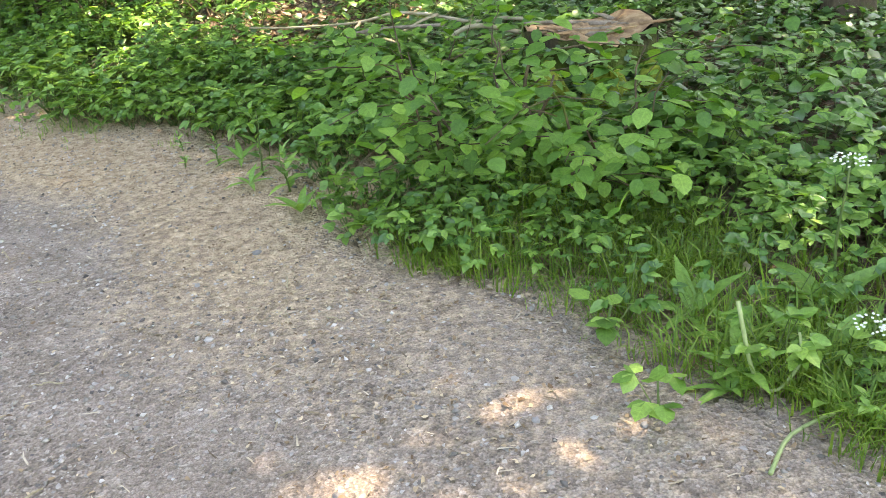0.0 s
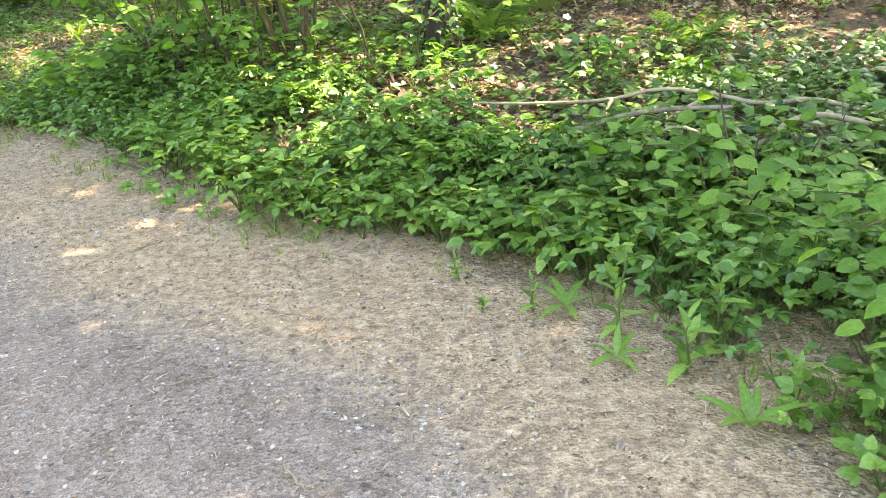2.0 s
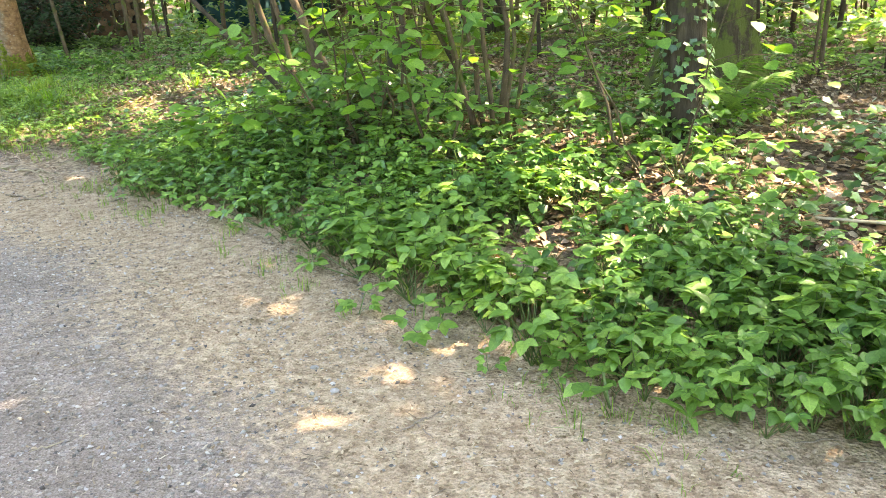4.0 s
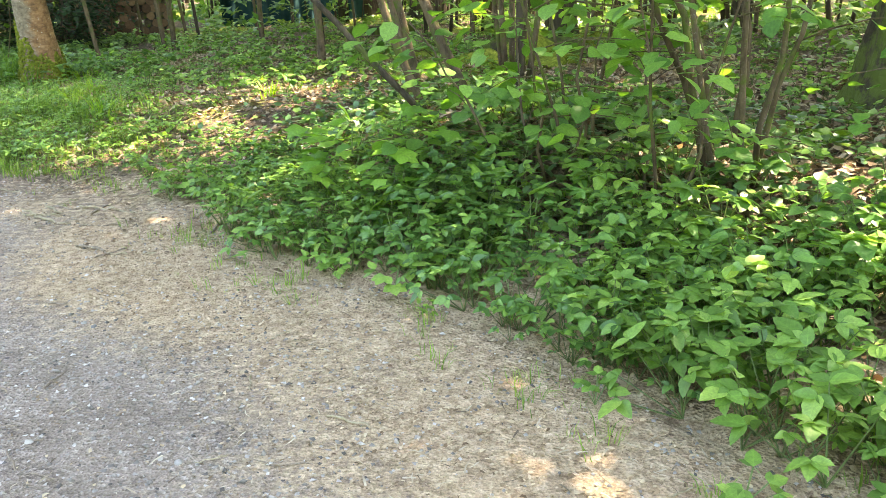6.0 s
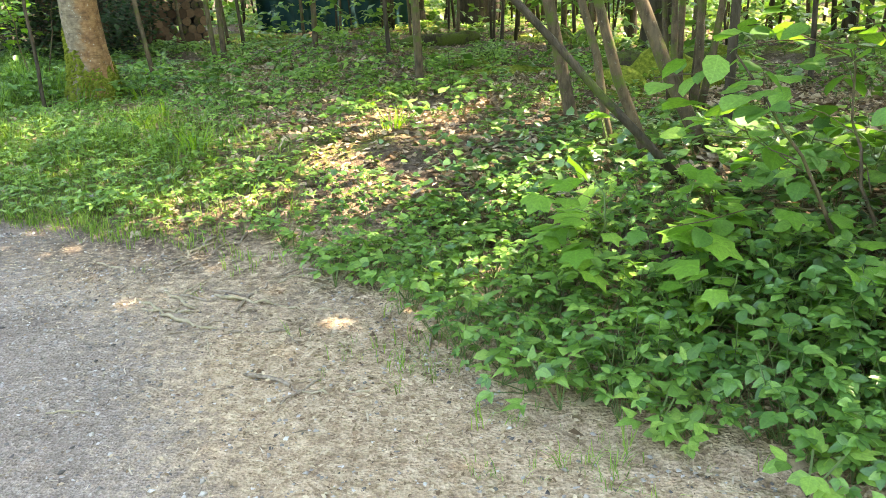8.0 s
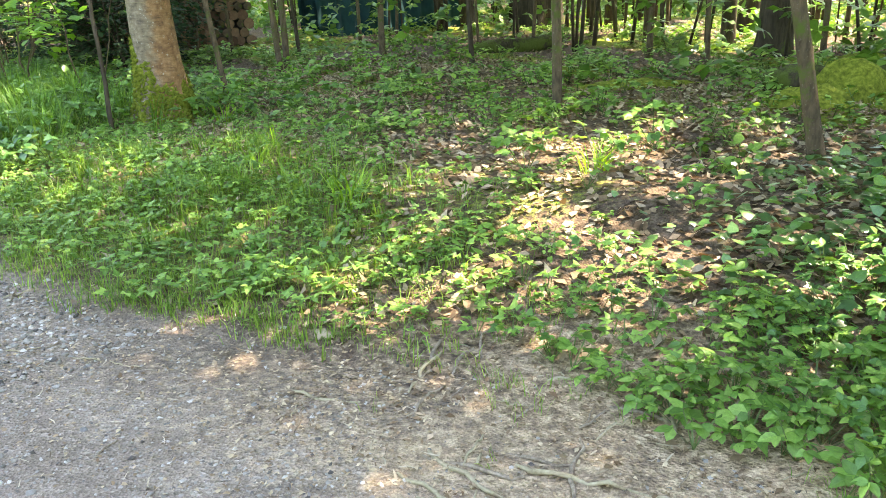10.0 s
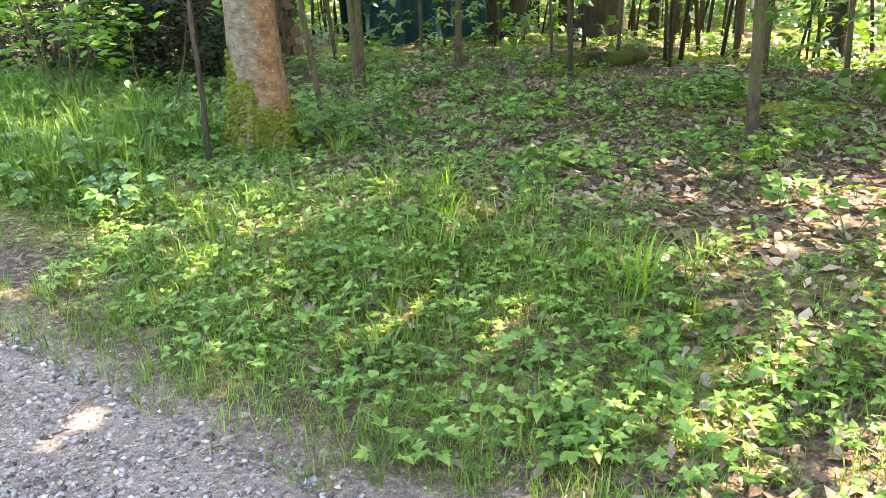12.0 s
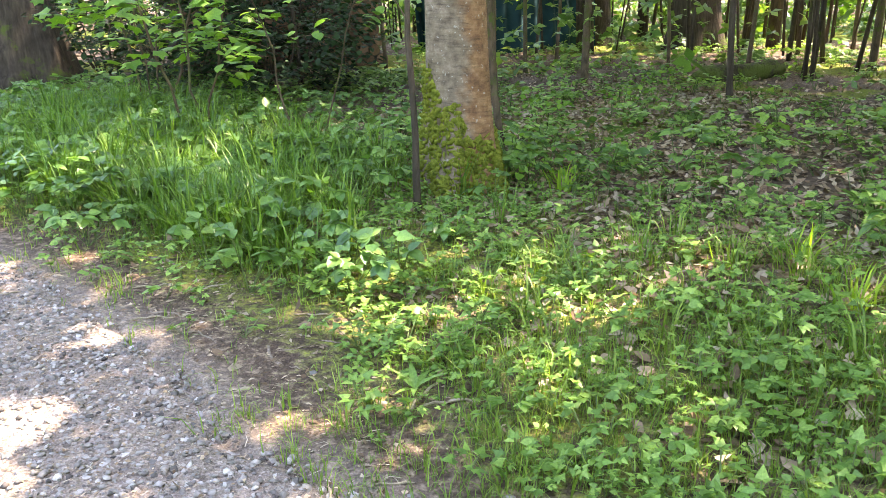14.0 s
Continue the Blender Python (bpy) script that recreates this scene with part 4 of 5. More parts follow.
# moss tufts climbing the foot of the reddish trunk
k = 2200
a = g.uniform(0, 6.283, k)
top = 0.2 + 0.42 * np.clip(np.cos(a - 3.5), 0, 1) + 0.3 * vnoise(4 + 2.5 * np.cos(a), 4 + 2.5 * np.sin(a), 77)
z = top * g.random(k) ** 1.3
r = 0.205 * (1 + 0.45 * np.exp(-z / 0.317)) * (1 + 0.22 * np.cos(a * 5 + 3) * np.exp(-z / 0.356)) + 0.004
loc = np.stack([r * np.cos(a) - 0.012 * z, r * np.sin(a), z], 1)
put("moss", place(pebble(71), loc, rot(a - math.pi / 2, g.uniform(0.9, 1.6, k), g.uniform(0, 6, k)), np.stack([g.uniform(0.03, 0.075, k), g.uniform(0.03, 0.07, k), g.uniform(0.012, 0.03, k)], 1)),
    M_MOSS, bpy.data.objects["mossy_footed_tree"], "yellow-green moss round the foot")

# ivy leaves on the ivy-clad trunk
IVY = leaf_lobed(5, 0.72, 0.15)
k = 1300
z = g.uniform(0.02, 3.2, k) ** 1.0
a = g.uniform(0, 6.283, k)
r = 0.125 * (1 + 0.4 * np.exp(-z / 0.2)) + 0.02
loc = np.stack([r * np.cos(a) - 0.03 * z, r * np.sin(a), z], 1)
put("climbing_ivy", place(IVY, loc, rot(a - math.pi / 2, g.normal(-0.9, 0.35, k), g.normal(0, 0.4, k)), g.uniform(0.03, 0.065, k)), M_IVY, ivy_tree, "glossy dark ivy leaves")

# torn stump near the start
def stump(x, y, radius, tall):
    z = float(height(x, y))
    root = new("tree_stump")
    root.location = (x, y, z)
    k = 30
    gg = np.random.default_rng(88)
    ang = np.linspace(0, 2 * np.pi, k, endpoint=False)
    v, fs = [], []
    rim = tall * (0.9 + 0.12 * gg.random(k) + 0.12 * np.sin(ang * 2 + 1))
    for i, t in enumerate((-0.15, 0.0, 0.2, 0.45, 0.7, 0.9, 1.0)):
        for j, a in enumerate(ang):
            r = radius * (1 + 0.4 * math.exp(-max(t, 0) * 5)) * (1 + 0.1 * math.cos(5 * a + 1) + 0.06 * gg.random())
            v.append((r * math.cos(a), r * math.sin(a), t * rim[j]))
    for i in range(6):
        for j in range(k):
            j2 = (j + 1) % k
            fs += [(i * k + j, i * k + j2, i * k + k + j2), (i * k + j, i * k + k + j2, i * k + k + j)]
    put("stump_side", (np.array(v), np.array(fs)), M_BARK_MOSSY, root, "mossy flaking bark")
    v, fs = [(0, 0, tall * 0.86)], []
    for i, t in enumerate((0.15, 0.3, 0.45, 0.6, 0.72, 0.85, 0.99)):
        for j, a in enumerate(ang):
            r = radius * t * (1 + 0.1 * math.cos(5 * a + 1))
            h = 0.06 * (vnoise(math.cos(a) * r * 16 + 9, math.sin(a) * r * 5 + 9, 89) - 0.5) * (1 - t ** 6) + rim[j] * (t ** 3) + tall * (0.86 + 0.1 * gg.random()) * (1 - t ** 3)
            v.append((r * math.cos(a), r * math.sin(a), h))
    fs += [(0, 1 + j, 1 + (j + 1) % k) for j in range(k)]
    for i in range(6):
        o = 1 + i * k
        for j in range(k):
            j2 = (j + 1) % k
            fs += [(o + j, o + k + j, o + k + j2), (o + j, o + k + j2, o + j2)]
    put("torn_top", (np.array(v), np.array(fs)), M_ROT, root, "splintered tan heartwood")
    for i in range(16):
        a = gg.uniform(0, 6.28)
        c = np.array([math.cos(a), math.sin(a), 0]) * radius * gg.uniform(0.2, 0.7) + np.array([0, 0, tall * 0.95])
        d = np.array([gg.uniform(-0.3, 0.3), gg.uniform(-0.12, 0.12), 0.02])
        put("splinter", tube(bend(c - d, c + d, 4), (0.006, 0.016, 0.014, 0.004), 5, 0.3, i), M_ROT if i % 3 else M_TWIG, root)
    m = 260
    a = gg.uniform(0, 6.283, m)
    z = tall * gg.uniform(0.05, 0.98, m)
    r = radius * (1.02 + 0.4 * np.exp(-z / tall * 5)) * (1 + 0.1 * np.cos(5 * a + 1)) + 0.012
    put("creeping_ivy", place(leaf_lobed(5, 0.72, 0.15), np.stack([r * np.cos(a), r * np.sin(a), z], 1), rot(a - math.pi / 2, gg.normal(-0.7, 0.3, m), gg.normal(0, 0.3, m)), gg.uniform(0.03, 0.07, m)),
        M_IVY, root, "ivy leaves over the bark")
    return tagged(root, "broad torn tree stump with mossy bark and tan wood", "stump")


stump(0.7, 4.72, 0.34, 0.33)
for i, (x, y, r) in enumerate(((0.42, 4.18, 0.13), (0.72, 4.14, 0.12), (0.95, 4.22, 0.1))):
    moss_pad('moss_cushion', x, y, r, r, 0.26, 'mossy clump against the torn stump', 82 + i)

# arched fallen branches over the ground ivy
def branch(name, lines, label, mat):
    """A fallen branch: the first line is the limb itself, the others its forks."""
    root = put(name, tube(lines[0][0], lines[0][1], 8, 0.1, 3), mat)
    for p, r in lines[1:]:
        put("fork", tube(p, r, 6, 0.1, 4), mat, root)
    return tagged(root, label, "fallen branch")


def poly(points, k=12):
    """A smooth run of points through a few given ones."""
    p = np.asarray(points, float)
    t = np.linspace(0, len(p) - 1, k)
    i = np.clip(t.astype(int), 0, len(p) - 2)
    u = (t - i)[:, None]
    m = np.gradient(p, axis=0)
    return (2 * u ** 3 - 3 * u ** 2 + 1) * p[i] + (u ** 3 - 2 * u ** 2 + u) * m[i] + (-2 * u ** 3 + 3 * u ** 2) * p[i + 1] + (u ** 3 - u ** 2) * m[i + 1]


branch("fallen_branch", ((poly(((-1.53, 6.2, 0.31), (-1.2, 6.2, 0.28), (-0.75, 6.2, 0.27), (-0.44, 6.2, 0.31), (-0.15, 6.15, 0.27), (0.1, 6.1, 0.21), (0.4, 6.05, 0.22), (0.75, 6.0, 0.1)), 24), np.linspace(0.007, 0.016, 24)),
                         (poly(((-0.72, 6.2, 0.27), (-0.77, 6.12, 0.2), (-0.75, 6.02, 0.02)), 8), np.linspace(0.013, 0.008, 8)),
                         (poly(((-0.15, 6.15, 0.28), (-0.3, 6.0, 0.26), (-0.62, 5.9, 0.12)), 8), np.linspace(0.013, 0.007, 8))),
       "pale arched fallen branch lying over ivy", M_BRANCH)
branch("fallen_branch", ((poly(((-0.35, 5.3, 0.1), (-0.17, 5.3, 0.19), (0.0, 5.3, 0.32), (0.18, 5.3, 0.33), (0.5, 5.35, 0.22)), 14), np.linspace(0.013, 0.016, 14)),
                         (poly(((-0.67, 5.4, 0.06), (-0.66, 5.4, 0.22), (-0.52, 5.4, 0.3), (-0.3, 5.36, 0.22), (-0.17, 5.3, 0.19)), 12), np.linspace(0.008, 0.01, 12))),
       "pale forked fallen branch lying over ivy", M_BRANCH)
branch("fallen_branch", ((poly(((-1.0, 5.75, 0.22), (-0.6, 5.85, 0.27), (-0.1, 5.95, 0.24)), 10), np.linspace(0.016, 0.012, 10)),), "short grey fallen branch among ivy", M_TWIG)

# fern beside the old tree
def fern(x, y, fronds, length, seed, label):
    gg = np.random.default_rng(seed)
    root = new("fern")
    root.location = (x, y, float(height(x, y)))
    lt = leaf_diamond(0.3, 0.03, 0.1)
    for i in range(fronds):
        a = 2 * math.pi * i / fronds + gg.uniform(-0.3, 0.3)
        reach = length * gg.uniform(0.6, 0.8)
        line = bend((0, 0, 0), (math.cos(a) * reach, math.sin(a) * reach, length * 0.55), 14, 0.12 * length)
        stem = tube(line, np.linspace(0.005, 0.0015, 14), 4)
        fol = []
        for j in range(2, 14):
            w = length * 0.26 * math.sin(math.pi * (j / 14) ** 0.7) + 0.02
            for sgn in (-1, 1):
                for q in (0.0, 0.5):
                    at = line[j] * (1 - q) + line[j - 1] * q
                    fol.append(place(lt, at[None], rot([a - math.pi / 2 + sgn * 1.2], [gg.normal(-0.1, 0.1)], [0.15 * sgn]), [w]))
        fr = put("frond", join(fol), M_SHRUB, root)
        put("midrib", stem, M_STEM, fr)
    return tagged(root, label, "fern")


fern(-1.42, 8.55, 7, 0.75, 91, "tall sunlit fern beside the ivy-clad trunk")
fern(0.2, 8.1, 6, 0.5, 92, "pale feathery fern on the forest floor")
fern(-4.6, 19.9, 6, 0.6, 93, "green fern on the forest floor")

# ---------------------------------------------------------------- wood stack and tarpaulin shelter
def sheet(name, a, b, top, mat, label, seed, folds=9, lean=0.25):
    """A hanging tarpaulin from a to b with vertical folds and a hem on the ground."""
    gg = np.random.default_rng(seed)
    a, b = np.array(a, float), np.array(b, float)
    d = b - a
    nrm = np.array([d[1], -d[0]]) / np.linalg.norm(d)
    cols, rows = 60, 14
    v = []
    for i in range(rows):
        h = i / (rows - 1)
        for j in range(cols):
            t = j / (cols - 1)
            off = 0.07 * math.sin(t * folds * 6.28 + 1.5 * vnoise(t * 6, h * 2, seed)) * (1 - 0.5 * h) + 0.12 * (vnoise(t * 7, h * 4, seed + 1) - 0.5) + lean * (1 - h)
            p = a + d * t + nrm * off
            v.append((p[0], p[1], h * (top + 0.12 * (vnoise(t * 5, 0, seed + 2) - 0.5))))
    f1 = grid_faces(rows, cols)
    return put(name, (np.array(v), f1), mat)


shelter = sheet("tarpaulin_shelter", (-11.2, 24.2), (-8.45, 26.4), 2.3, M_TARP, "", 5)
tagged(shelter, "dark teal tarpaulin hung over a stack in the wood", "tarpaulin")
back = sheet("tarpaulin_roof", (-11.9, 25.4), (-9.2, 27.6), 2.2, M_TARP, "", 6)
back.parent = shelter
back.name = "rear_sheet"
roof_v = np.array([(-11.2, 24.2, 2.24), (-8.45, 26.4, 2.24), (-9.2, 27.6, 2.1), (-11.9, 25.4, 2.1), (-11.2, 24.2, 2.3), (-8.45, 26.4, 2.3), (-9.2, 27.6, 2.16), (-11.9, 25.4, 2.16)])
put("top_sheet", (roof_v, np.array([(0, 2, 1), (0, 3, 2), (4, 5, 6), (4, 6, 7), (0, 1, 5), (0, 5, 4), (1, 2, 6), (1, 6, 5), (2, 3, 7), (2, 7, 6), (3, 0, 4), (3, 4, 7)])), M_TARP, shelter)
flap = sheet("pale_flap", (-8.75, 25.9), (-8.2, 26.3), 1.5, M_TARP_PALE, "", 8, 2)
flap.parent = shelter
flap.location = (0, 0, 1.0)


def wood_stack(ax, ay, bx, by, tall, label, seed):
    """Round logs stacked with their sawn ends towards the path, under a dark sheet."""
    gg = np.random.default_rng(seed)
    root = new("wood_stack")
    root.location = (ax, ay, float(height(ax, ay)))
    d = np.array([bx - ax, by - ay])
    length = np.linalg.norm(d)
    d /= length
    nrm = np.array([-d[1], d[0]])
    logs = []
    for i in range(3):
        r = 0.08 + 0.012 * i
        v, f1 = tube(np.array([(0, 0, 0), (0, 0.02, 0), (0, 0.5, 0), (0, 1.0, 0)]), (r * 0.97, r, r * 1.02, r), 11, 0.06, seed + i)
        me = mesh_from("log", v, f1, False)
        me.materials.append(M_LOG_END if i else M_BARK_GREY)
        me.materials.append(M_BARK_DARK)
        mat = np.ones(len(f1), np.int32)
        mat[-22:] = 0
        me.polygons.foreach_set("material_index", mat)
        logs.append(me)
    row, z = 0, 0.09
    while z < tall:
        t = 0.1 + 0.09 * (row % 2)
        while t < length - 0.08:
            ob = new("log", logs[int(gg.integers(0, 3))])
            ob.parent = root
            p = d * t
            yaw = math.degrees(math.atan2(nrm[1], nrm[0])) - 90 + gg.normal(0, 2)
            ob.matrix_basis = pose(p[0] + nrm[0] * gg.normal(0, 0.03), p[1] + nrm[1] * gg.normal(0, 0.03), z, 0, gg.uniform(0, 360), yaw)
            t += 0.185
        row += 1
        z += 0.16
    lid = []
    for t in np.linspace(-0.1, length + 0.1, 16):
        for w in np.linspace(-0.12, 1.15, 6):
            p = d * t + nrm * w
            sag = -0.22 if w < 0 else 0.0
            lid.append((p[0], p[1], z + 0.02 + sag + 0.05 * vnoise(t * 3, w * 3, seed)))
    put("cover_sheet", (np.array(lid), grid_faces(16, 6)), M_TARP, root, "dark plastic cover")
    return tagged(root, label, "wood stack")


wood_stack(-14.9, 21.1, -11.9, 22.7, 1.45, "stack of round firewood logs under a dark sheet", 12)

# ---------------------------------------------------------------- undergrowth
def clear_foot(s, n):
    """Low growth only on the open side of the mossy-footed tree."""
    x, y = to_xy(s, n)
    return 0.12 + 0.88 * ramp(np.hypot(x + 10.1, y - 13.55), 0.6, 1.15)


ELDER = [herb(i, 5, 0.24, 0.075) for i in range(6)]
NETTLE = [herb(20 + i, 5, 0.26, 0.064) for i in range(4)]
BRAMBLE = [herb(30 + i, 5, 0.22, 0.075, "round") for i in range(5)]
LOW = [herb(50 + i, 5, 0.1, 0.05, "round", True) for i in range(4)]
MEADOW = LOW[:2] + [herb(56 + i, 5, 0.12, 0.055, "cut", True) for i in range(4)]


def d_elder(s, n):
    d = n - edge(s)
    rim = 0.12 * (fnoise(s * 2.3, n * 0.3, 65) - 0.4)
    deep = 0.5 * (fnoise(s * 0.7, s * 0, 66) - 0.5)
    open_start = 1 - 0.8 * (1 - ramp(s, 1.3, 2.2)) * (1 - ramp(d, 0.5, 0.9))
    return open_start * ramp(d + rim, -0.02, 0.12) * (1 - ramp(d + deep, 1.0, 1.6)) * (1 - 0.3 * ramp(s, 8.8, 9.8)) * (1 - ramp(s, 10.2, 11.4)) * (0.18 + 0.82 * ramp(fnoise(s * 1.4, n * 1.4, 61), 0.34, 0.52))


def lush(s, n):
    """How tall the undergrowth stands: in clumps, and low near the start."""
    clump = 0.7 + 0.6 * fnoise(s * 1.1, n * 1.1, 67)
    clump = clump * (1 - 0.12 * ramp(s, 6.8, 8.0) - 0.2 * ramp(s, 8.4, 9.6))
    return clump * (0.62 + 0.38 * ramp(s, 2.2, 4.2) + 0.25 * ramp(n - edge(s), 0.5, 1.4) * (1 - ramp(s, 2.2, 4.2)))


pts, s, n = spread(8800, -2.6, 12, 1.7, 4.6, d_elder)
kind = fnoise(s * 0.9 + 7, n * 0.9, 68) + rng.normal(0, 0.1, len(s))
one, two = kind > 0.5, kind <= 0.5
plants("ground_elder", ELDER, M_HERB, pts[one], (0.5, 1.1), 0.18, "bright green three-leaved undergrowth along the path", "undergrowth", scale=lush(s, n)[one])
plants("nettles", NETTLE, M_BRAMBLE, pts[two], (0.5, 1.15), 0.2, "dull green nettles and herbs along the path", "undergrowth", scale=lush(s, n)[two])


def d_bramble(s, n):
    d = n - edge(s)
    near = (1 - 0.5 * ramp(s, 9.8, 11)) * ramp(d, 0.9, 1.8) * (1 - ramp(n + 1.8 * ramp(s, 4.5, 6.5), 5.5, 7.5)) * 0.55 * ramp(fnoise(s * 0.8, n * 0.8, 71), 0.38, 0.62)
    late = ramp(s, 15.9, 16.4) * ramp(d + 0.25 * ramp(s, 17, 18), 0.5, 0.72) * (1 - ramp(n, 3.8, 6.0)) * (0.5 + 0.4 * ramp(fnoise(s * 1.1, n * 1.1, 73), 0.4, 0.6))
    start = 0.45 * ramp(d, 0.7, 1.1) * (1 - ramp(s, 2.6, 4.0)) * (1 - ramp(n, 5.5, 6.5))
    return np.maximum(np.maximum(near, start), late) * clear_foot(s, n)


pts, s, n = spread(4800, -0.8, 24, 1.2, 8, d_bramble)
plants("bramble", BRAMBLE, M_BRAMBLE, pts, (0.7, 1.3), 0.2, "dark green brambles and seedlings under the trees", "undergrowth", scale=1 + 0.05 * ramp(s, 15.5, 16.5) * (1 - ramp(n, 3.0, 4.0)))


def d_low(s, n):
    d = n - edge(s)
    wood = (1 - 0.15 * ramp(s, 9, 10.5) * (1 - ramp(s, 15, 17)) * (1 - ramp(n, 7, 9))) * ramp(n, 3.3, 5.0) * (0.14 + 0.5 * ramp(fnoise(s * 0.5, n * 0.5, 81), 0.45, 0.7))
    edge_bits = ramp(d, -0.35, 0.0) * (1 - ramp(d, 0.1, 0.3)) * 0.5 * ramp(fnoise(s * 1.7, n, 85), 0.42, 0.62) * (1 - ramp(s, 10.5, 11.5))
    return np.maximum(wood, edge_bits)


pts, s, n = spread(11500, -4, 26, 0.6, 16, d_low)
plants("woodland_seedlings", LOW, M_HERB, pts, (0.6, 1.5), 0.2, "small green seedlings over the forest floor", "undergrowth")


def d_glade(s, n):
    return ramp(n, 3.6, 4.6) * (1 - ramp(n, 8.5, 11)) * ramp(fnoise(s * 1.3, n * 1.3, 83), 0.5, 0.62) * clear_foot(s, n)


pts, s, n = spread(1500, 12.8, 23, 3.4, 11, d_glade)
plants("glade_herbs", LOW + MEADOW[2:], M_HERB, pts, (0.8, 1.9), 0.2, "ankle-high green herbs in clumps round the mossy-footed tree", "undergrowth")


def d_verge(s, n):
    d = n - edge(s)
    bare = ramp(s, 15.2, 15.6) * (1 - ramp(s, 17.0, 17.5)) * (1 - ramp(d, 0.45, 0.75))
    return np.maximum(ramp(s, 7.4, 8.8) * ramp(d, 0.0, 0.12) * (1 - ramp(s, 10.2, 11.5)), ramp(s, 10.6, 11.8) * ramp(d, 0.0, 0.6)) * (1 - 0.88 * ramp(n + 0.9 * (1 - ramp(s, 13.0, 15.0)), 3.5, 4.9)) * (1 - 0.8 * bare) * (0.4 + 0.6 * ramp(fnoise(s * 0.8, n * 0.8, 87), 0.34, 0.5)) * (0.5 + 0.5 * clear_foot(s, n))


pts, s, n = spread(11500, 7.4, 23, 0.8, 6.5, d_verge)
plants("verge_herbs", MEADOW, M_HERB, pts, (0.35, 0.95), 0.2, "low green herbs covering the grassy verge", "undergrowth", scale=1 + 0.5 * (1 - ramp(s, 9.5, 12)))


def d_ivy(s, n):
    body = ramp(n, 2.9, 3.5) * (1 - ramp(n + 1.6 * ramp(s, 4.5, 6.5), 6.0, 8.0)) * ramp(s, -3, 1) * (1 - ramp(s, 10.5, 12))
    return body * (0.3 + 0.7 * ramp(fnoise(s * 0.9, n * 0.9, 91), 0.35, 0.55))


pts, s, n = spread(37000, -3, 12.5, 2.8, 8, d_ivy)
pts = np.vstack([pts, spread(9000, 0.2, 4.6, 2.9, 6.6, lambda s, n: 0.35 + 0.65 * ramp(fnoise(s * 1.4, n * 1.4, 93), 0.35, 0.5), rng)[0]])
strew("ground_ivy", [IVY, leaf_lobed(3, 0.8, 0.2)], M_IVY, pts, (0.04, 0.085), 0.35, (0.02, 0.17), "glossy dark ivy carpet on the bank", "ivy")


def d_litter(s, n):
    d = n - edge(s)
    return np.maximum(ramp(n, 2.6, 3.6) * (0.45 + 0.65 * ramp(fnoise(s * 0.6, n * 0.6, 101), 0.3, 0.6)), 0.06 * ramp(d, -0.1, 0.2) + 0.55 * ramp(d, 0.05, 0.5) * ramp(s, 10.5, 11.5) * ramp(fnoise(s * 1.3, n * 1.3, 105), 0.42, 0.6))


pts = np.vstack([spread(22000, -3, 24, 1.2, 17, d_litter)[0], spread(78000, 5, 20, 2.0, 9.5, d_litter)[0]])
strew("leaf_litter", [FLAKE, (leaf_hex(0.7, 0.35)[0][:, :3], leaf_hex()[1]), (FLAKE[0] * np.array([0.8, 1, -1.4]), FLAKE[1])], M_LITTER, pts, (0.035, 0.085), 0.3, (0.006, 0.03),
      "brown and silvery dead leaves over the forest floor", "leaf litter")

pts = np.vstack([spread(7000, 9.0, 12.4, 1.2, 3.0, lambda s, n: 0.7 * ramp(n - edge(s), -0.8, -0.2) * (1 - ramp(n - edge(s), 0.3, 0.6)) * ramp(s, 9.0, 9.8) * (1 - ramp(s, 11.6, 12.4)) * ramp(fnoise(s * 2, n * 2, 107), 0.36, 0.55))[0],
                 spread(2200, 14.8, 17.6, 1.1, 2.1, lambda s, n: 0.8 * ramp(n - edge(s), 0.0, 0.2) * (1 - ramp(n - edge(s), 0.5, 0.8)))[0]])
strew("leaf_scraps", [FLAKE, (FLAKE[0] * np.array([0.5, 1, 0.6]), FLAKE[1])], M_LITTER, pts, (0.012, 0.042), 0.2, (0.003, 0.012), "small brown leaf scraps on the bare earth of the verge", "leaf litter")

# grass
def tuft(seed, blades, spread_r, lean=0.5, width=0.02, make=blade):
    gg = np.random.default_rng(seed)
    out = []
    for i in range(blades):
        a = gg.uniform(0, 6.283)
        r = spread_r * gg.random() ** 0.7
        bl = make(width, lean * gg.uniform(0.4, 1.4))
        out.append(place(bl, np.array([[math.cos(a) * r, math.sin(a) * r, 0]]), rot([a - math.pi / 2 + gg.normal(0, 0.5)], [gg.normal(0, 0.1)], [0]), [gg.uniform(0.6, 1.1)]))
    return join(out)


def d_grass(s, n):
    d = n - edge(s)
    late = ramp(s, 11, 12.5) * ramp(d, -0.06, 0.2) * (1 - ramp(n + 0.7 * (1 - ramp(s, 13.0, 15.0)), 3.2, 4.5)) * (0.35 + 0.65 * ramp(fnoise(s * 1.2, n * 1.2, 111), 0.32, 0.6))
    early = ramp(d, -0.1, 0.05) * (1 - ramp(d, 0.3, 1.0)) * (0.3 + 0.5 * (1 - ramp(s, 2.5, 4.5))) * ramp(fnoise(s * 1.5, n * 1.5, 115), 0.36, 0.56)
    bare = ramp(s, 15.2, 15.6) * (1 - ramp(s, 17.0, 17.5)) * (1 - ramp(d, 0.45, 0.75)) * ramp(d, 0.12, 0.3)
    return np.maximum(late, early) * (1 - 0.85 * bare)


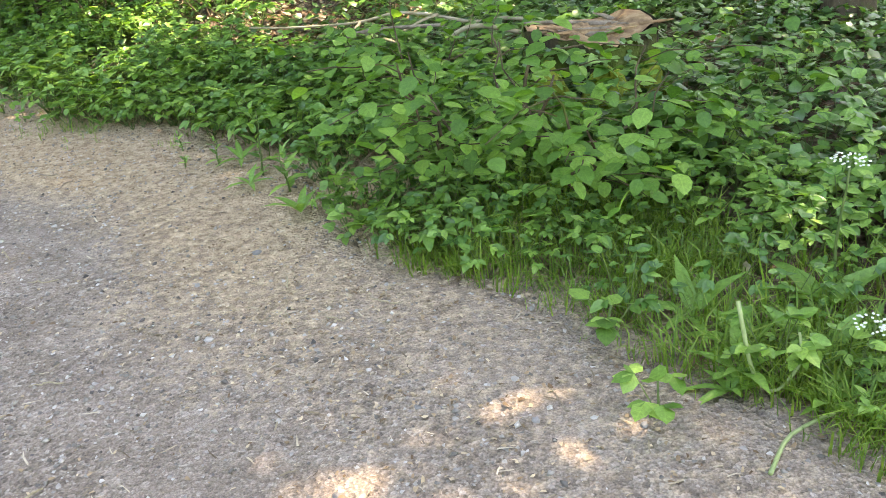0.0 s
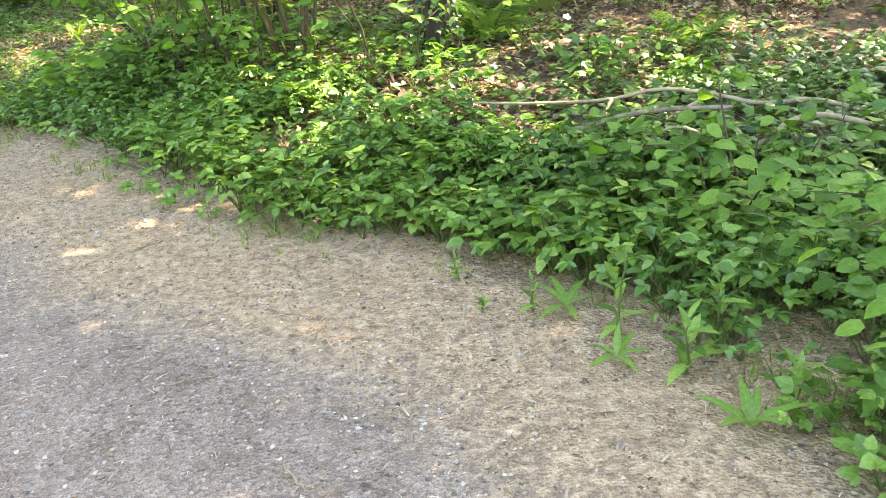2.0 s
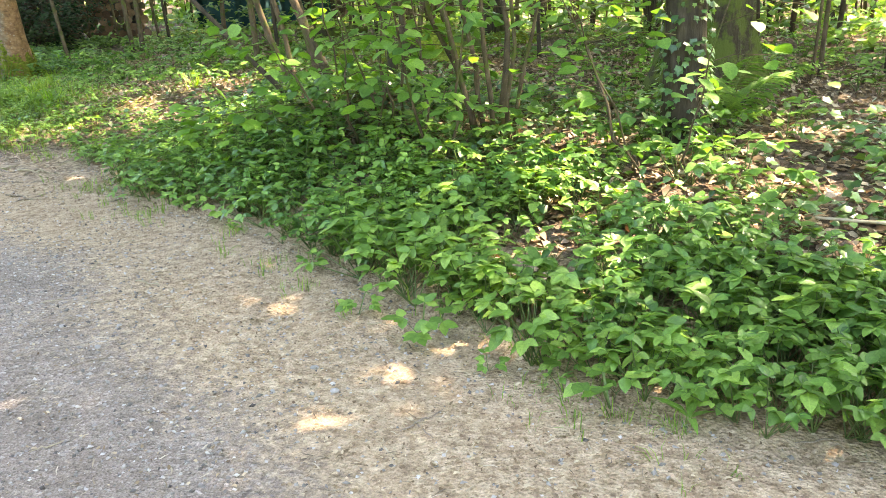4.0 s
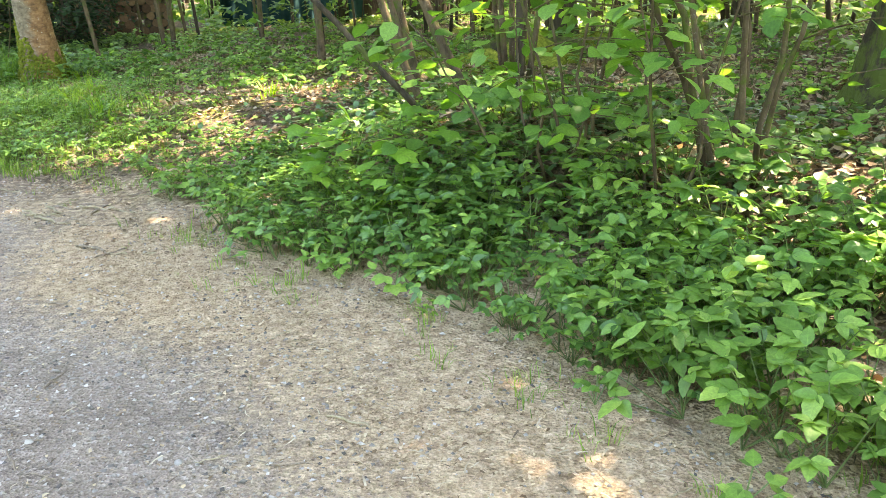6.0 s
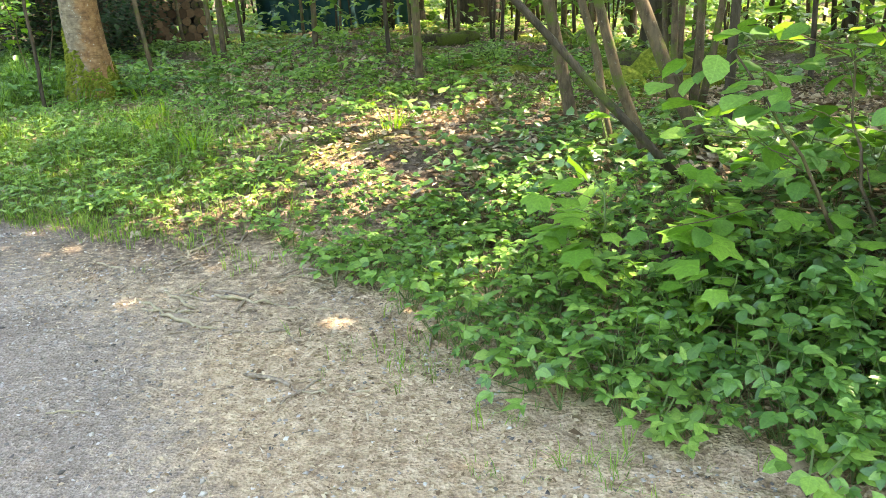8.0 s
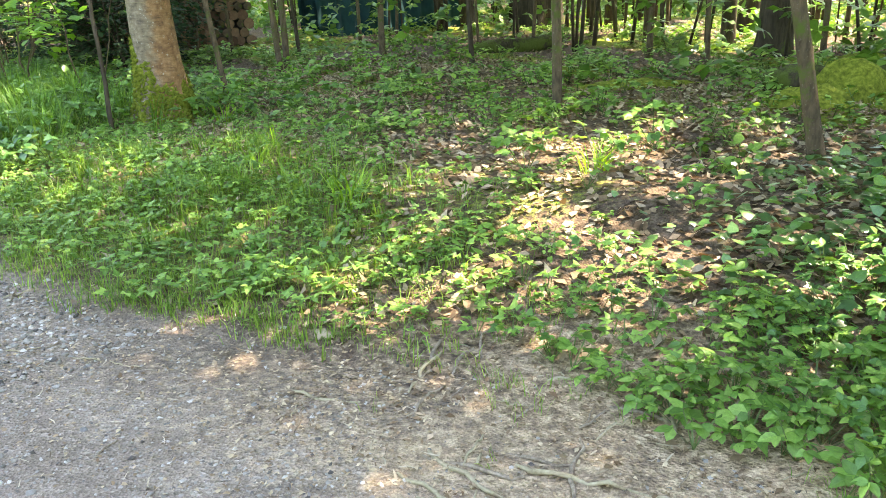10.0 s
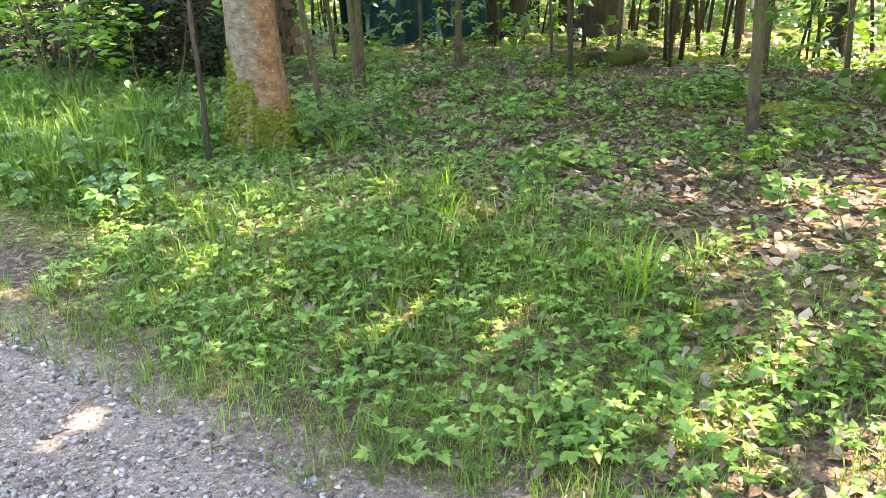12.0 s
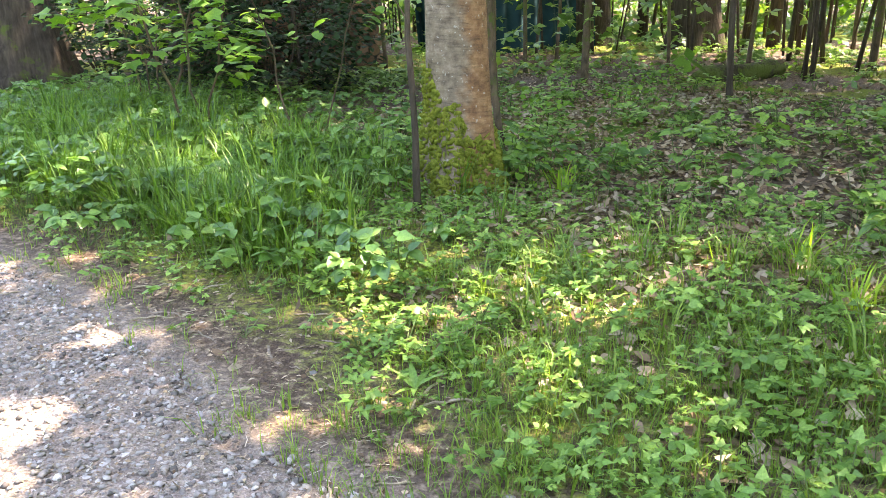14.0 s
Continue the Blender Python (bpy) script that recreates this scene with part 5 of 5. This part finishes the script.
GRASS = [tuft(200 + i, 5, 0.4, 0.7, 0.045, blade_short) for i in range(5)]
pts = np.vstack([spread(4500, -3, 11, 1.5, 3.5, d_grass)[0], spread(20000, 11, 25, 0.4, 5.5, d_grass)[0], spread(6000, 11.3, 15.6, 1.0, 3.0, d_grass)[0]])
strew("verge_grass", GRASS, M_GRASS, pts, (0.04, 0.14), 0.08, (-0.01, 0.0), "short bright grass on the verge", "grass")
TALL = [tuft(220 + i, 16, 0.28, 0.55, 0.022) for i in range(4)]


def d_tall(s, n):
    d = n - edge(s)
    return clear_foot(s, n) * ramp(s, 16.1, 17.2) * ramp(d, 0.6, 0.9) * (1 - ramp(n, 3.2, 4.4))


pts, s, n = spread(2000, 15, 22, 0.6, 4.6, d_tall)
strew("tall_grass", TALL, M_TALL, pts, (0.28, 0.56), 0.1, (-0.02, 0.0), "tall lush grass beside the path", "grass")
pts, s, n = spread(2600, 2.8, 11.5, 1.5, 2.5, lambda s, n: ramp(n - edge(s), -0.55, -0.1) * (1 - ramp(n - edge(s), -0.02, 0.1)) * ramp(fnoise(s * 2.6, n * 2.6, 129), 0.56, 0.66))
strew("edge_sprouts", GRASS[:3], M_GRASS, pts, (0.04, 0.11), 0.15, (-0.005, 0.0), "sparse green sprouts in the tan chaff at the path's edge", "grass")
CLUMP = [tuft(230 + i, 14, 0.3, 0.8, 0.035, blade_short) for i in range(4)]


def d_clump(s, n):
    d = n - edge(s)
    return ramp(d, 0.5, 0.9) * (1 - ramp(n, 3.2, 4.3)) * ramp(s, 12.6, 13.4) * ramp(fnoise(s * 1.6, n * 1.6, 125), 0.48, 0.6) * clear_foot(s, n)


pts, s, n = spread(760, 12.2, 18, 1.4, 4.4, d_clump)
strew("grass_clumps", CLUMP, M_GRASS, pts, (0.14, 0.25), 0.1, (-0.01, 0.0), "fresh green clumps of arching grass on the verge", "grass")
pts, s, n = spread(3200, 0.1, 2.4, 1.6, 3.0, lambda s, n: ramp(n - edge(s), -0.05, 0.1) * (1 - ramp(n - edge(s), 0.5, 1.0)) * (1 - ramp(s, 1.9, 2.4)) * (0.4 + 0.6 * ramp(fnoise(s * 2, n * 2, 127), 0.35, 0.55)))
strew("wayside_grass", CLUMP[:2] + GRASS[:2], M_GRASS, pts, (0.07, 0.2), 0.12, (-0.01, 0.0), "green grass mixed with weeds beside the path", "grass")
for i, (x, y, h) in enumerate(((-7.72, 10.9, 0.3), (-6.35, 11.35, 0.28), (-8.55, 11.9, 0.26), (-8.6, 12.4, 0.24), (-9.55, 14.0, 0.3))):
    t = put("grass_tuft", tuft(240 + i, 26, 0.3, 0.75, 0.045), M_LIME)
    t.matrix_world = pose(x, y, float(height(x, y)) - 0.01) @ Matrix.Scale(h, 4)
    tagged(t, "tuft of sunny yellow-green grass", "grass", "sunny grass tufts")

# dock and dandelion rosettes on the verge
def rosette(seed, count, length):
    gg = np.random.default_rng(seed)
    lt = leaf_oval(0.24, 0.06, 0.5)
    return [place(lt, np.array([[0, 0, 0.02]]), rot([i * 2.4 + gg.normal(0, 0.2)], [gg.uniform(0.5, 1.1)], [0]), [length * gg.uniform(0.7, 1.1)]) for i in range(count)]


for i, (s0, n0, L) in enumerate(((2.75, 1.95, 0.3), (2.35, 2.0, 0.33), (1.0, 2.05, 0.32), (0.75, 1.85, 0.3), (3.25, 2.05, 0.22), (3.6, 2.25, 0.26), (5.0, 2.2, 0.2), (12.3, 2.3, 0.18), (15.2, 1.7, 0.2))):
    x, y = to_xy(s0, n0)
    r = new("dock_plant")
    for leaf in rosette(300 + i, 6, L * 0.62):
        put("leaf", leaf, M_HERB, r)
    r.location = (float(x), float(y), float(surface(x, y)))
    tagged(r, "upright long-leaved dock growing on the verge", "weed", "dock plants on the verge")

# dandelions and pale bent stems at the start
for i, (x, y, L) in enumerate(((0.72, 2.02, 0.17), (0.9, 1.92, 0.2), (1.02, 2.18, 0.22), (0.62, 1.82, 0.13), (1.12, 1.78, 0.2), (0.84, 1.72, 0.15))):
    gg = np.random.default_rng(340 + i)
    lt = leaf_toothed(0.3, 0.04, 0.55)
    r = new("dandelion")
    r.location = (x, y, float(surface(x, y)))
    for k in range(9):
        put("leaf", place(lt, np.array([[0, 0, 0.01]]), rot([k * 2.4 + gg.normal(0, 0.3)], [gg.uniform(0.3, 1.1)], [gg.normal(0, 0.2)]), [L * gg.uniform(0.6, 1.1)]), M_HERB, r)
    tagged(r, "jagged-leaved dandelion rosette in the grass", "weed", "dandelions at the start")
for pts3 in (((0.62, 1.5, 0.012), (0.7, 1.62, 0.02), (0.84, 1.68, 0.035), (1.05, 1.66, 0.05), (1.3, 1.72, 0.06)), ((0.66, 1.9, 0.24), (0.68, 1.82, 0.06), (0.73, 1.78, 0.02), (0.8, 1.8, 0.1), (0.82, 1.88, 0.14)),
             ((0.95, 1.6, 0.02), (0.97, 1.68, 0.14), (1.0, 1.8, 0.2))):
    p = np.array(pts3)
    t = np.linspace(0, len(p) - 1, 16)
    line = np.stack([np.interp(t, np.arange(len(p)), p[:, k]) for k in range(3)], 1)
    line[1:-1] = (line[:-2] + 2 * line[1:-1] + line[2:]) / 4
    line[:, 2] = np.maximum(line[:, 2], surface(line[:, 0], line[:, 1]) + 0.008)
    tagged(put("bent_stem", tube(line, np.linspace(0.006, 0.0035, 16), 6), M_PALE_STEM), "pale green flower stem bent to the ground", "weed", "bent stems at the start")


def upright_weed(x, y, tall, leaf, seed):
    """A single stalk with leaves up its length."""
    gg = np.random.default_rng(seed)
    root = new("upright_weed")
    root.location = (x, y, float(surface(x, y)))
    put("stalk", tube(bend((0, 0, -0.02), (gg.normal(0, 0.03), gg.normal(0, 0.03), tall), 6, 0, 0.006, gg), np.linspace(0.006, 0.002, 6), 6), M_STEM, root)
    k = int(7 + tall * 22)
    h = np.linspace(0.02, tall, k)
    put("leaves", place(leaf_toothed(0.36, 0.05, 0.35), np.stack([0 * h, 0 * h, h], 1), rot(np.arange(k) * 2.4, gg.uniform(0.1, 0.7, k) + 0.5 * h / tall, gg.normal(0, 0.15, k)), leaf * (1.15 - 0.6 * h / tall) * gg.uniform(0.8, 1.2, k)), M_HERB, root)
    return tagged(root, "single leafy weed standing in the tan chaff", "weed", "upright weeds on the verge")


for i, (x, y, tall, leaf) in enumerate(((-1.03, 3.86, 0.34, 0.1), (-1.3, 4.07, 0.15, 0.07), (-1.59, 4.38, 0.1, 0.06), (-1.48, 4.1, 0.05, 0.06), (-0.85, 3.6, 0.2, 0.12), (-0.72, 3.75, 0.26, 0.12), (-0.6, 3.4, 0.16, 0.1))):
    upright_weed(x, y, tall, leaf, 360 + i)

# umbel of white blossom near the start
for i, (x, y, h) in enumerate(((1.08, 2.3, 0.42), (1.2, 1.95, 0.3), (0.98, 1.85, 0.16))):
    gg = np.random.default_rng(320 + i)
    root = new("white_umbel")
    root.location = (x, y, float(height(x, y)))
    put("stalk", tube(bend((0, 0, -0.02), (0.02, 0, h), 6, 0, 0.006, gg), np.linspace(0.005, 0.003, 6), 6), M_STEM, root)
    bl = []
    for j in range(46):
        a, r = gg.uniform(0, 6.28), 0.055 * gg.random() ** 0.5
        bl.append(place(pebble(5), np.array([[0.02 + math.cos(a) * r, math.sin(a) * r, h + 0.012 * gg.random()]]), rot([a], [0], [0]), [0.011]))
    put("blossom", join(bl), M_UMBEL, root, "flat white flower head")
    tagged(root, "white umbel flower on a thin green stalk", "flower")

# ---------------------------------------------------------------- gravel, chaff, stones, twigs
PEB = [pebble(400 + i) for i in range(7)]
CHIP = [chip(420 + i) for i in range(7)]


def shard(seed):
    """The exposed top of a chip pressed into the path: four triangles."""
    g = np.random.default_rng(seed)
    v = np.array([(0.5, 0, -0.1), (0, 0.42, -0.1), (-0.5, 0, -0.1), (0, -0.42, -0.1), (0.05, 0, 0.24)]) * g.uniform(0.75, 1.25, (5, 1))
    v[4, :2] += g.normal(0, 0.14, 2)
    return v, np.array([(0, 1, 4), (1, 2, 4), (2, 3, 4), (3, 0, 4)])


SHARD = [shard(440 + i) for i in range(8)]


def d_gravel(s, n):
    d = n - edge(s)
    p = (1 - ramp(d, -0.1, 0.1)) * (n > far_edge(s))
    coarse = ramp(s, 11.5, 14)
    return p * np.clip(0.3 + 0.35 * ramp(fnoise(s * 1.3, n * 1.3, 131), 0.4, 0.65) + 0.6 * coarse - 0.25 * ramp(d, -0.9, -0.3) * (1 - coarse), 0, 1)


pts, s, n = spread(120000, -0.8, 19, -1.2, 2.4, d_gravel)
late = s > 12.5
dense = spread(15000, 12.2, 18.6, -0.7, 1.6, lambda s, n: ramp(s, 12.2, 13.4) * (1 - ramp(n - edge(s), -0.3, 0.0)) * (0.45 + 0.55 * ramp(fnoise(s * 1.2, n * 1.2, 133), 0.35, 0.6)))[0]
strew("fine_gravel", SHARD + CHIP[:2], M_STONE, pts[~late], (0.006, 0.026), 0.3, (-0.003, 0.001), "small grey and white gravel pressed into the path", "gravel")
strew("coarse_gravel", PEB[:1] + CHIP[:3] + SHARD[:5], M_STONE, np.vstack([pts[late], dense]), (0.01, 0.036), 0.3, (-0.005, 0.002), "loose coarse grey gravel on the path", "gravel")


def d_chaff(s, n):
    d = n - edge(s)
    return np.clip(ramp(d, -1.3, -0.4) * (1 - ramp(d, 0.15, 0.5)) * (1 - 0.7 * ramp(s, 11, 13)) + 0.16 * (d < -0.2), 0, 1) * (0.4 + 0.6 * ramp(s, 1, 3.5))


CHAFF = [(np.array([(-w, 0, 0.0), (w, 0.1, 0), (w * 1.2, 0.6, 0.1), (-w * 0.8, 0.5, 0.14), (0.0, 1, 0.0)], float), np.array([(0, 1, 2), (0, 2, 3), (3, 2, 4)])) for w in (0.05, 0.16, 0.24, 0.3)]
pts, s, n = spread(110000, -0.8, 18, -1.0, 2.9, d_chaff)
strew("chaff", CHAFF, M_CHAFF, pts, (0.007, 0.022), 0.2, (0.002, 0.008), "tan husks and needles strewn along the path", "litter")



def d_straw(s, n):
    d = n - edge(s)
    return (n > far_edge(s)) * (1 - ramp(d, 0.1, 0.4)) * (0.35 + 0.65 * ramp(fnoise(s * 1.1, n * 1.1, 137), 0.4, 0.62)) * (1 - 0.6 * ramp(s, 12, 14))


NEEDLE = [(np.array([(-w, 0, 0.0), (w, 0, 0), (-w + c, 0.5, 0.05), (w + c, 0.5, 0.05), (0, 1, 0.0)], float), np.array([(0, 1, 3), (0, 3, 2), (2, 3, 4)])) for w, c in ((0.03, 0.05), (0.045, -0.08), (0.035, 0.14), (0.06, 0.0))]
pts, s, n = spread(13000, -0.5, 18, -0.9, 2.7, d_straw)
strew("straw_bits", NEEDLE, M_STRAW, pts, (0.015, 0.06), 0.12, (0.003, 0.009), "bleached straws and needles scattered over the path", "litter")

stone_meshes = []
for i in range(5):
    v, fc = pebble(450 + i)
    me = mesh_from("stone", v, fc)
    me.materials.append(M_COBBLE)
    stone_meshes.append(me)
gg = np.random.default_rng(47)
spots = [(2.63, 1.62, 0.05), (7.0, 1.1, 0.035), (7.15, 1.25, 0.03), (6.7, 1.35, 0.03), (6.2, 1.6, 0.045), (13.55, 1.5, 0.05), (12.9, 1.45, 0.05), (14.1, 1.55, 0.045), (13.0, 2.2, 0.055), (12.2, 2.0, 0.045)]
spots += [(gg.uniform(-1, 17), gg.uniform(-0.3, 1.6), gg.uniform(0.022, 0.045)) for _ in range(110)]
for i, (s0, n0, d) in enumerate(spots):
    x, y = to_xy(s0, n0)
    ob = new("stone", stone_meshes[i % 5])
    ob.matrix_world = pose(float(x), float(y), float(surface(x, y)) - 0.1 * d, 0, 0, gg.uniform(0, 360)) @ Matrix.Scale(d, 4)
    tagged(ob, "loose grey pebble lying on the gravel path", "stone", "loose stones on the path")
twig_meshes = []
for i in range(4):
    me = mesh_from("twig", *tube(bend((-0.5, 0, 0), (0.5, 0, 0), 7, 0.03, 0.03, gg), 0.026 * np.array([0.6, 1, 0.9, 1, 0.8, 0.8, 0.5]), 5, 0.15, i))
    me.materials.append(M_TWIG if i % 2 else M_BRANCH)
    twig_meshes.append(me)
for i in range(280):
    s0, n0 = gg.uniform(-0.5, 17.5), gg.uniform(-0.6, 2.6)
    L = gg.uniform(0.04, 0.17)
    if i % 7 == 0:
        s0, n0, L = gg.uniform(9.6, 11.6), gg.uniform(1.6, 2.5), gg.uniform(0.1, 0.34)
    elif i % 11 == 0:
        s0, n0, L = gg.uniform(14.9, 17.2), gg.uniform(1.3, 1.8), gg.uniform(0.1, 0.3)
    x, y = to_xy(s0, n0)
    ob = new("twig", twig_meshes[i % 4])
    ob.matrix_world = pose(float(x), float(y), float(surface(x, y)) + 0.006, gg.uniform(0, 360), 0, gg.uniform(0, 360)) @ Matrix.Scale(L, 4)
    tagged(ob, "thin dry twig lying on the path", "twig", "twigs on the path")

# ---------------------------------------------------------------- the wood beyond and behind
gg = np.random.default_rng(53)
k = 13000
a = gg.uniform(0, 6.283, k)
rad = gg.uniform(21, 48, k)
x, y = -5 + rad * np.cos(a), 8 + rad * np.sin(a)
s, n = to_sn(x, y)
keep = (n > 9) | (n < -16) | ((np.abs(s) > 34) & (np.abs(n) > 4))
x, y = x[keep], y[keep]
z = np.where(gg.random(len(x)) < 0.5, gg.random(len(x)) ** 1.5 * 5 + 0.2, gg.uniform(4, 12, len(x)))
loc = np.stack([x, y, z], 1)
m = len(x)
tagged(put("far_thicket", place(CLUSTER, loc, rot(gg.uniform(0, 6.283, m), gg.normal(0, 0.5, m), gg.normal(0, 0.5, m)), gg.uniform(0.25, 0.6, m) * (1 + 0.08 * z)), M_CROWN),
       "sunlit green leaves of the far wood", "far wood", kind="stuff")
k = 420
a, rad = gg.uniform(0, 6.283, k), gg.uniform(17, 44, k)
out = []
for i in range(k):
    x, y = -5 + rad[i] * math.cos(a[i]), 8 + rad[i] * math.sin(a[i])
    s, n = (float(q) for q in to_sn(x, y))
    if n > 10.5 or n < -5:
        r = 0.025 + 0.16 * gg.random() ** 3
        lx, ly = gg.normal(0, 0.4, 2)
        out.append(tube(bend((x, y, -0.1), (x + lx, y + ly, gg.uniform(6, 11)), 6, 0, 0.04, gg), np.linspace(r, r * 0.4, 6), 7))
for i in range(190):
    s0, n0 = gg.uniform(4, 32), gg.uniform(11, 20)
    x, y = (float(q) for q in to_xy(s0, n0))
    r = gg.uniform(0.014, 0.045)
    lx, ly = gg.normal(0, 0.5, 2)
    out.append(tube(bend((x, y, -0.1), (x + lx, y + ly, gg.uniform(4, 8)), 5, 0, 0.05, gg), np.linspace(r, r * 0.5, 5), 6))
tagged(put("far_trunks", join(out), M_BARK_DARK), "dark slender trunks of the far wood", "far wood", kind="stuff")
# leafy understory between the far trunks
def d_under(s, n):
    return ramp(n, 7.0, 10) * ramp(fnoise(s * 0.35, n * 0.35, 141), 0.36, 0.6) * (0.35 + 0.65 * ramp(n, 10, 14))


pts, s, n = spread(12000, 2, 34, 6, 26, d_under, gg)
m = len(pts)
pts[:, 2] += gg.random(m) ** 2.0 * (0.5 + 0.12 * np.clip(n - 6, 0, 12)) + 0.04
tagged(put("understory", place(CLUSTER, pts, rot(gg.uniform(0, 6.283, m), gg.normal(-0.1, 0.3, m), gg.normal(0, 0.3, m)), gg.uniform(0.08, 0.22, m)), M_UNDER),
       "pale green leafy understory among the trunks", "undergrowth", kind="stuff")
# rough grass across the path
pts, s, n = spread(4200, -14, 32, -7, 1, lambda s, n: ramp(far_edge(s) - n, 0.0, 0.4), gg)
strew("far_side_grass", [tuft(260 + i, 6, 0.5, 0.6, 0.08, blade_short) for i in range(3)], M_GRASS, pts, (0.15, 0.4), 0.1, (-0.01, 0.0), "rough green grass across the path", "grass", gg)
# trees on the other side of the path
for i, (s0, n0) in enumerate(((-8, -9), (1, -10), (10, -9.5), (19, -10), (28, -9))):
    x, y = (float(q) for q in to_xy(s0, n0))
    tree("roadside_tree", x, y, 0.2, 11, M_BARK_GREY, "grey-barked tree across the path", (0, 0), 1.3, 2.6, 0.35, 260, 0.28, seed=500 + i, limbs=4, sides=10, group="trees across the path")
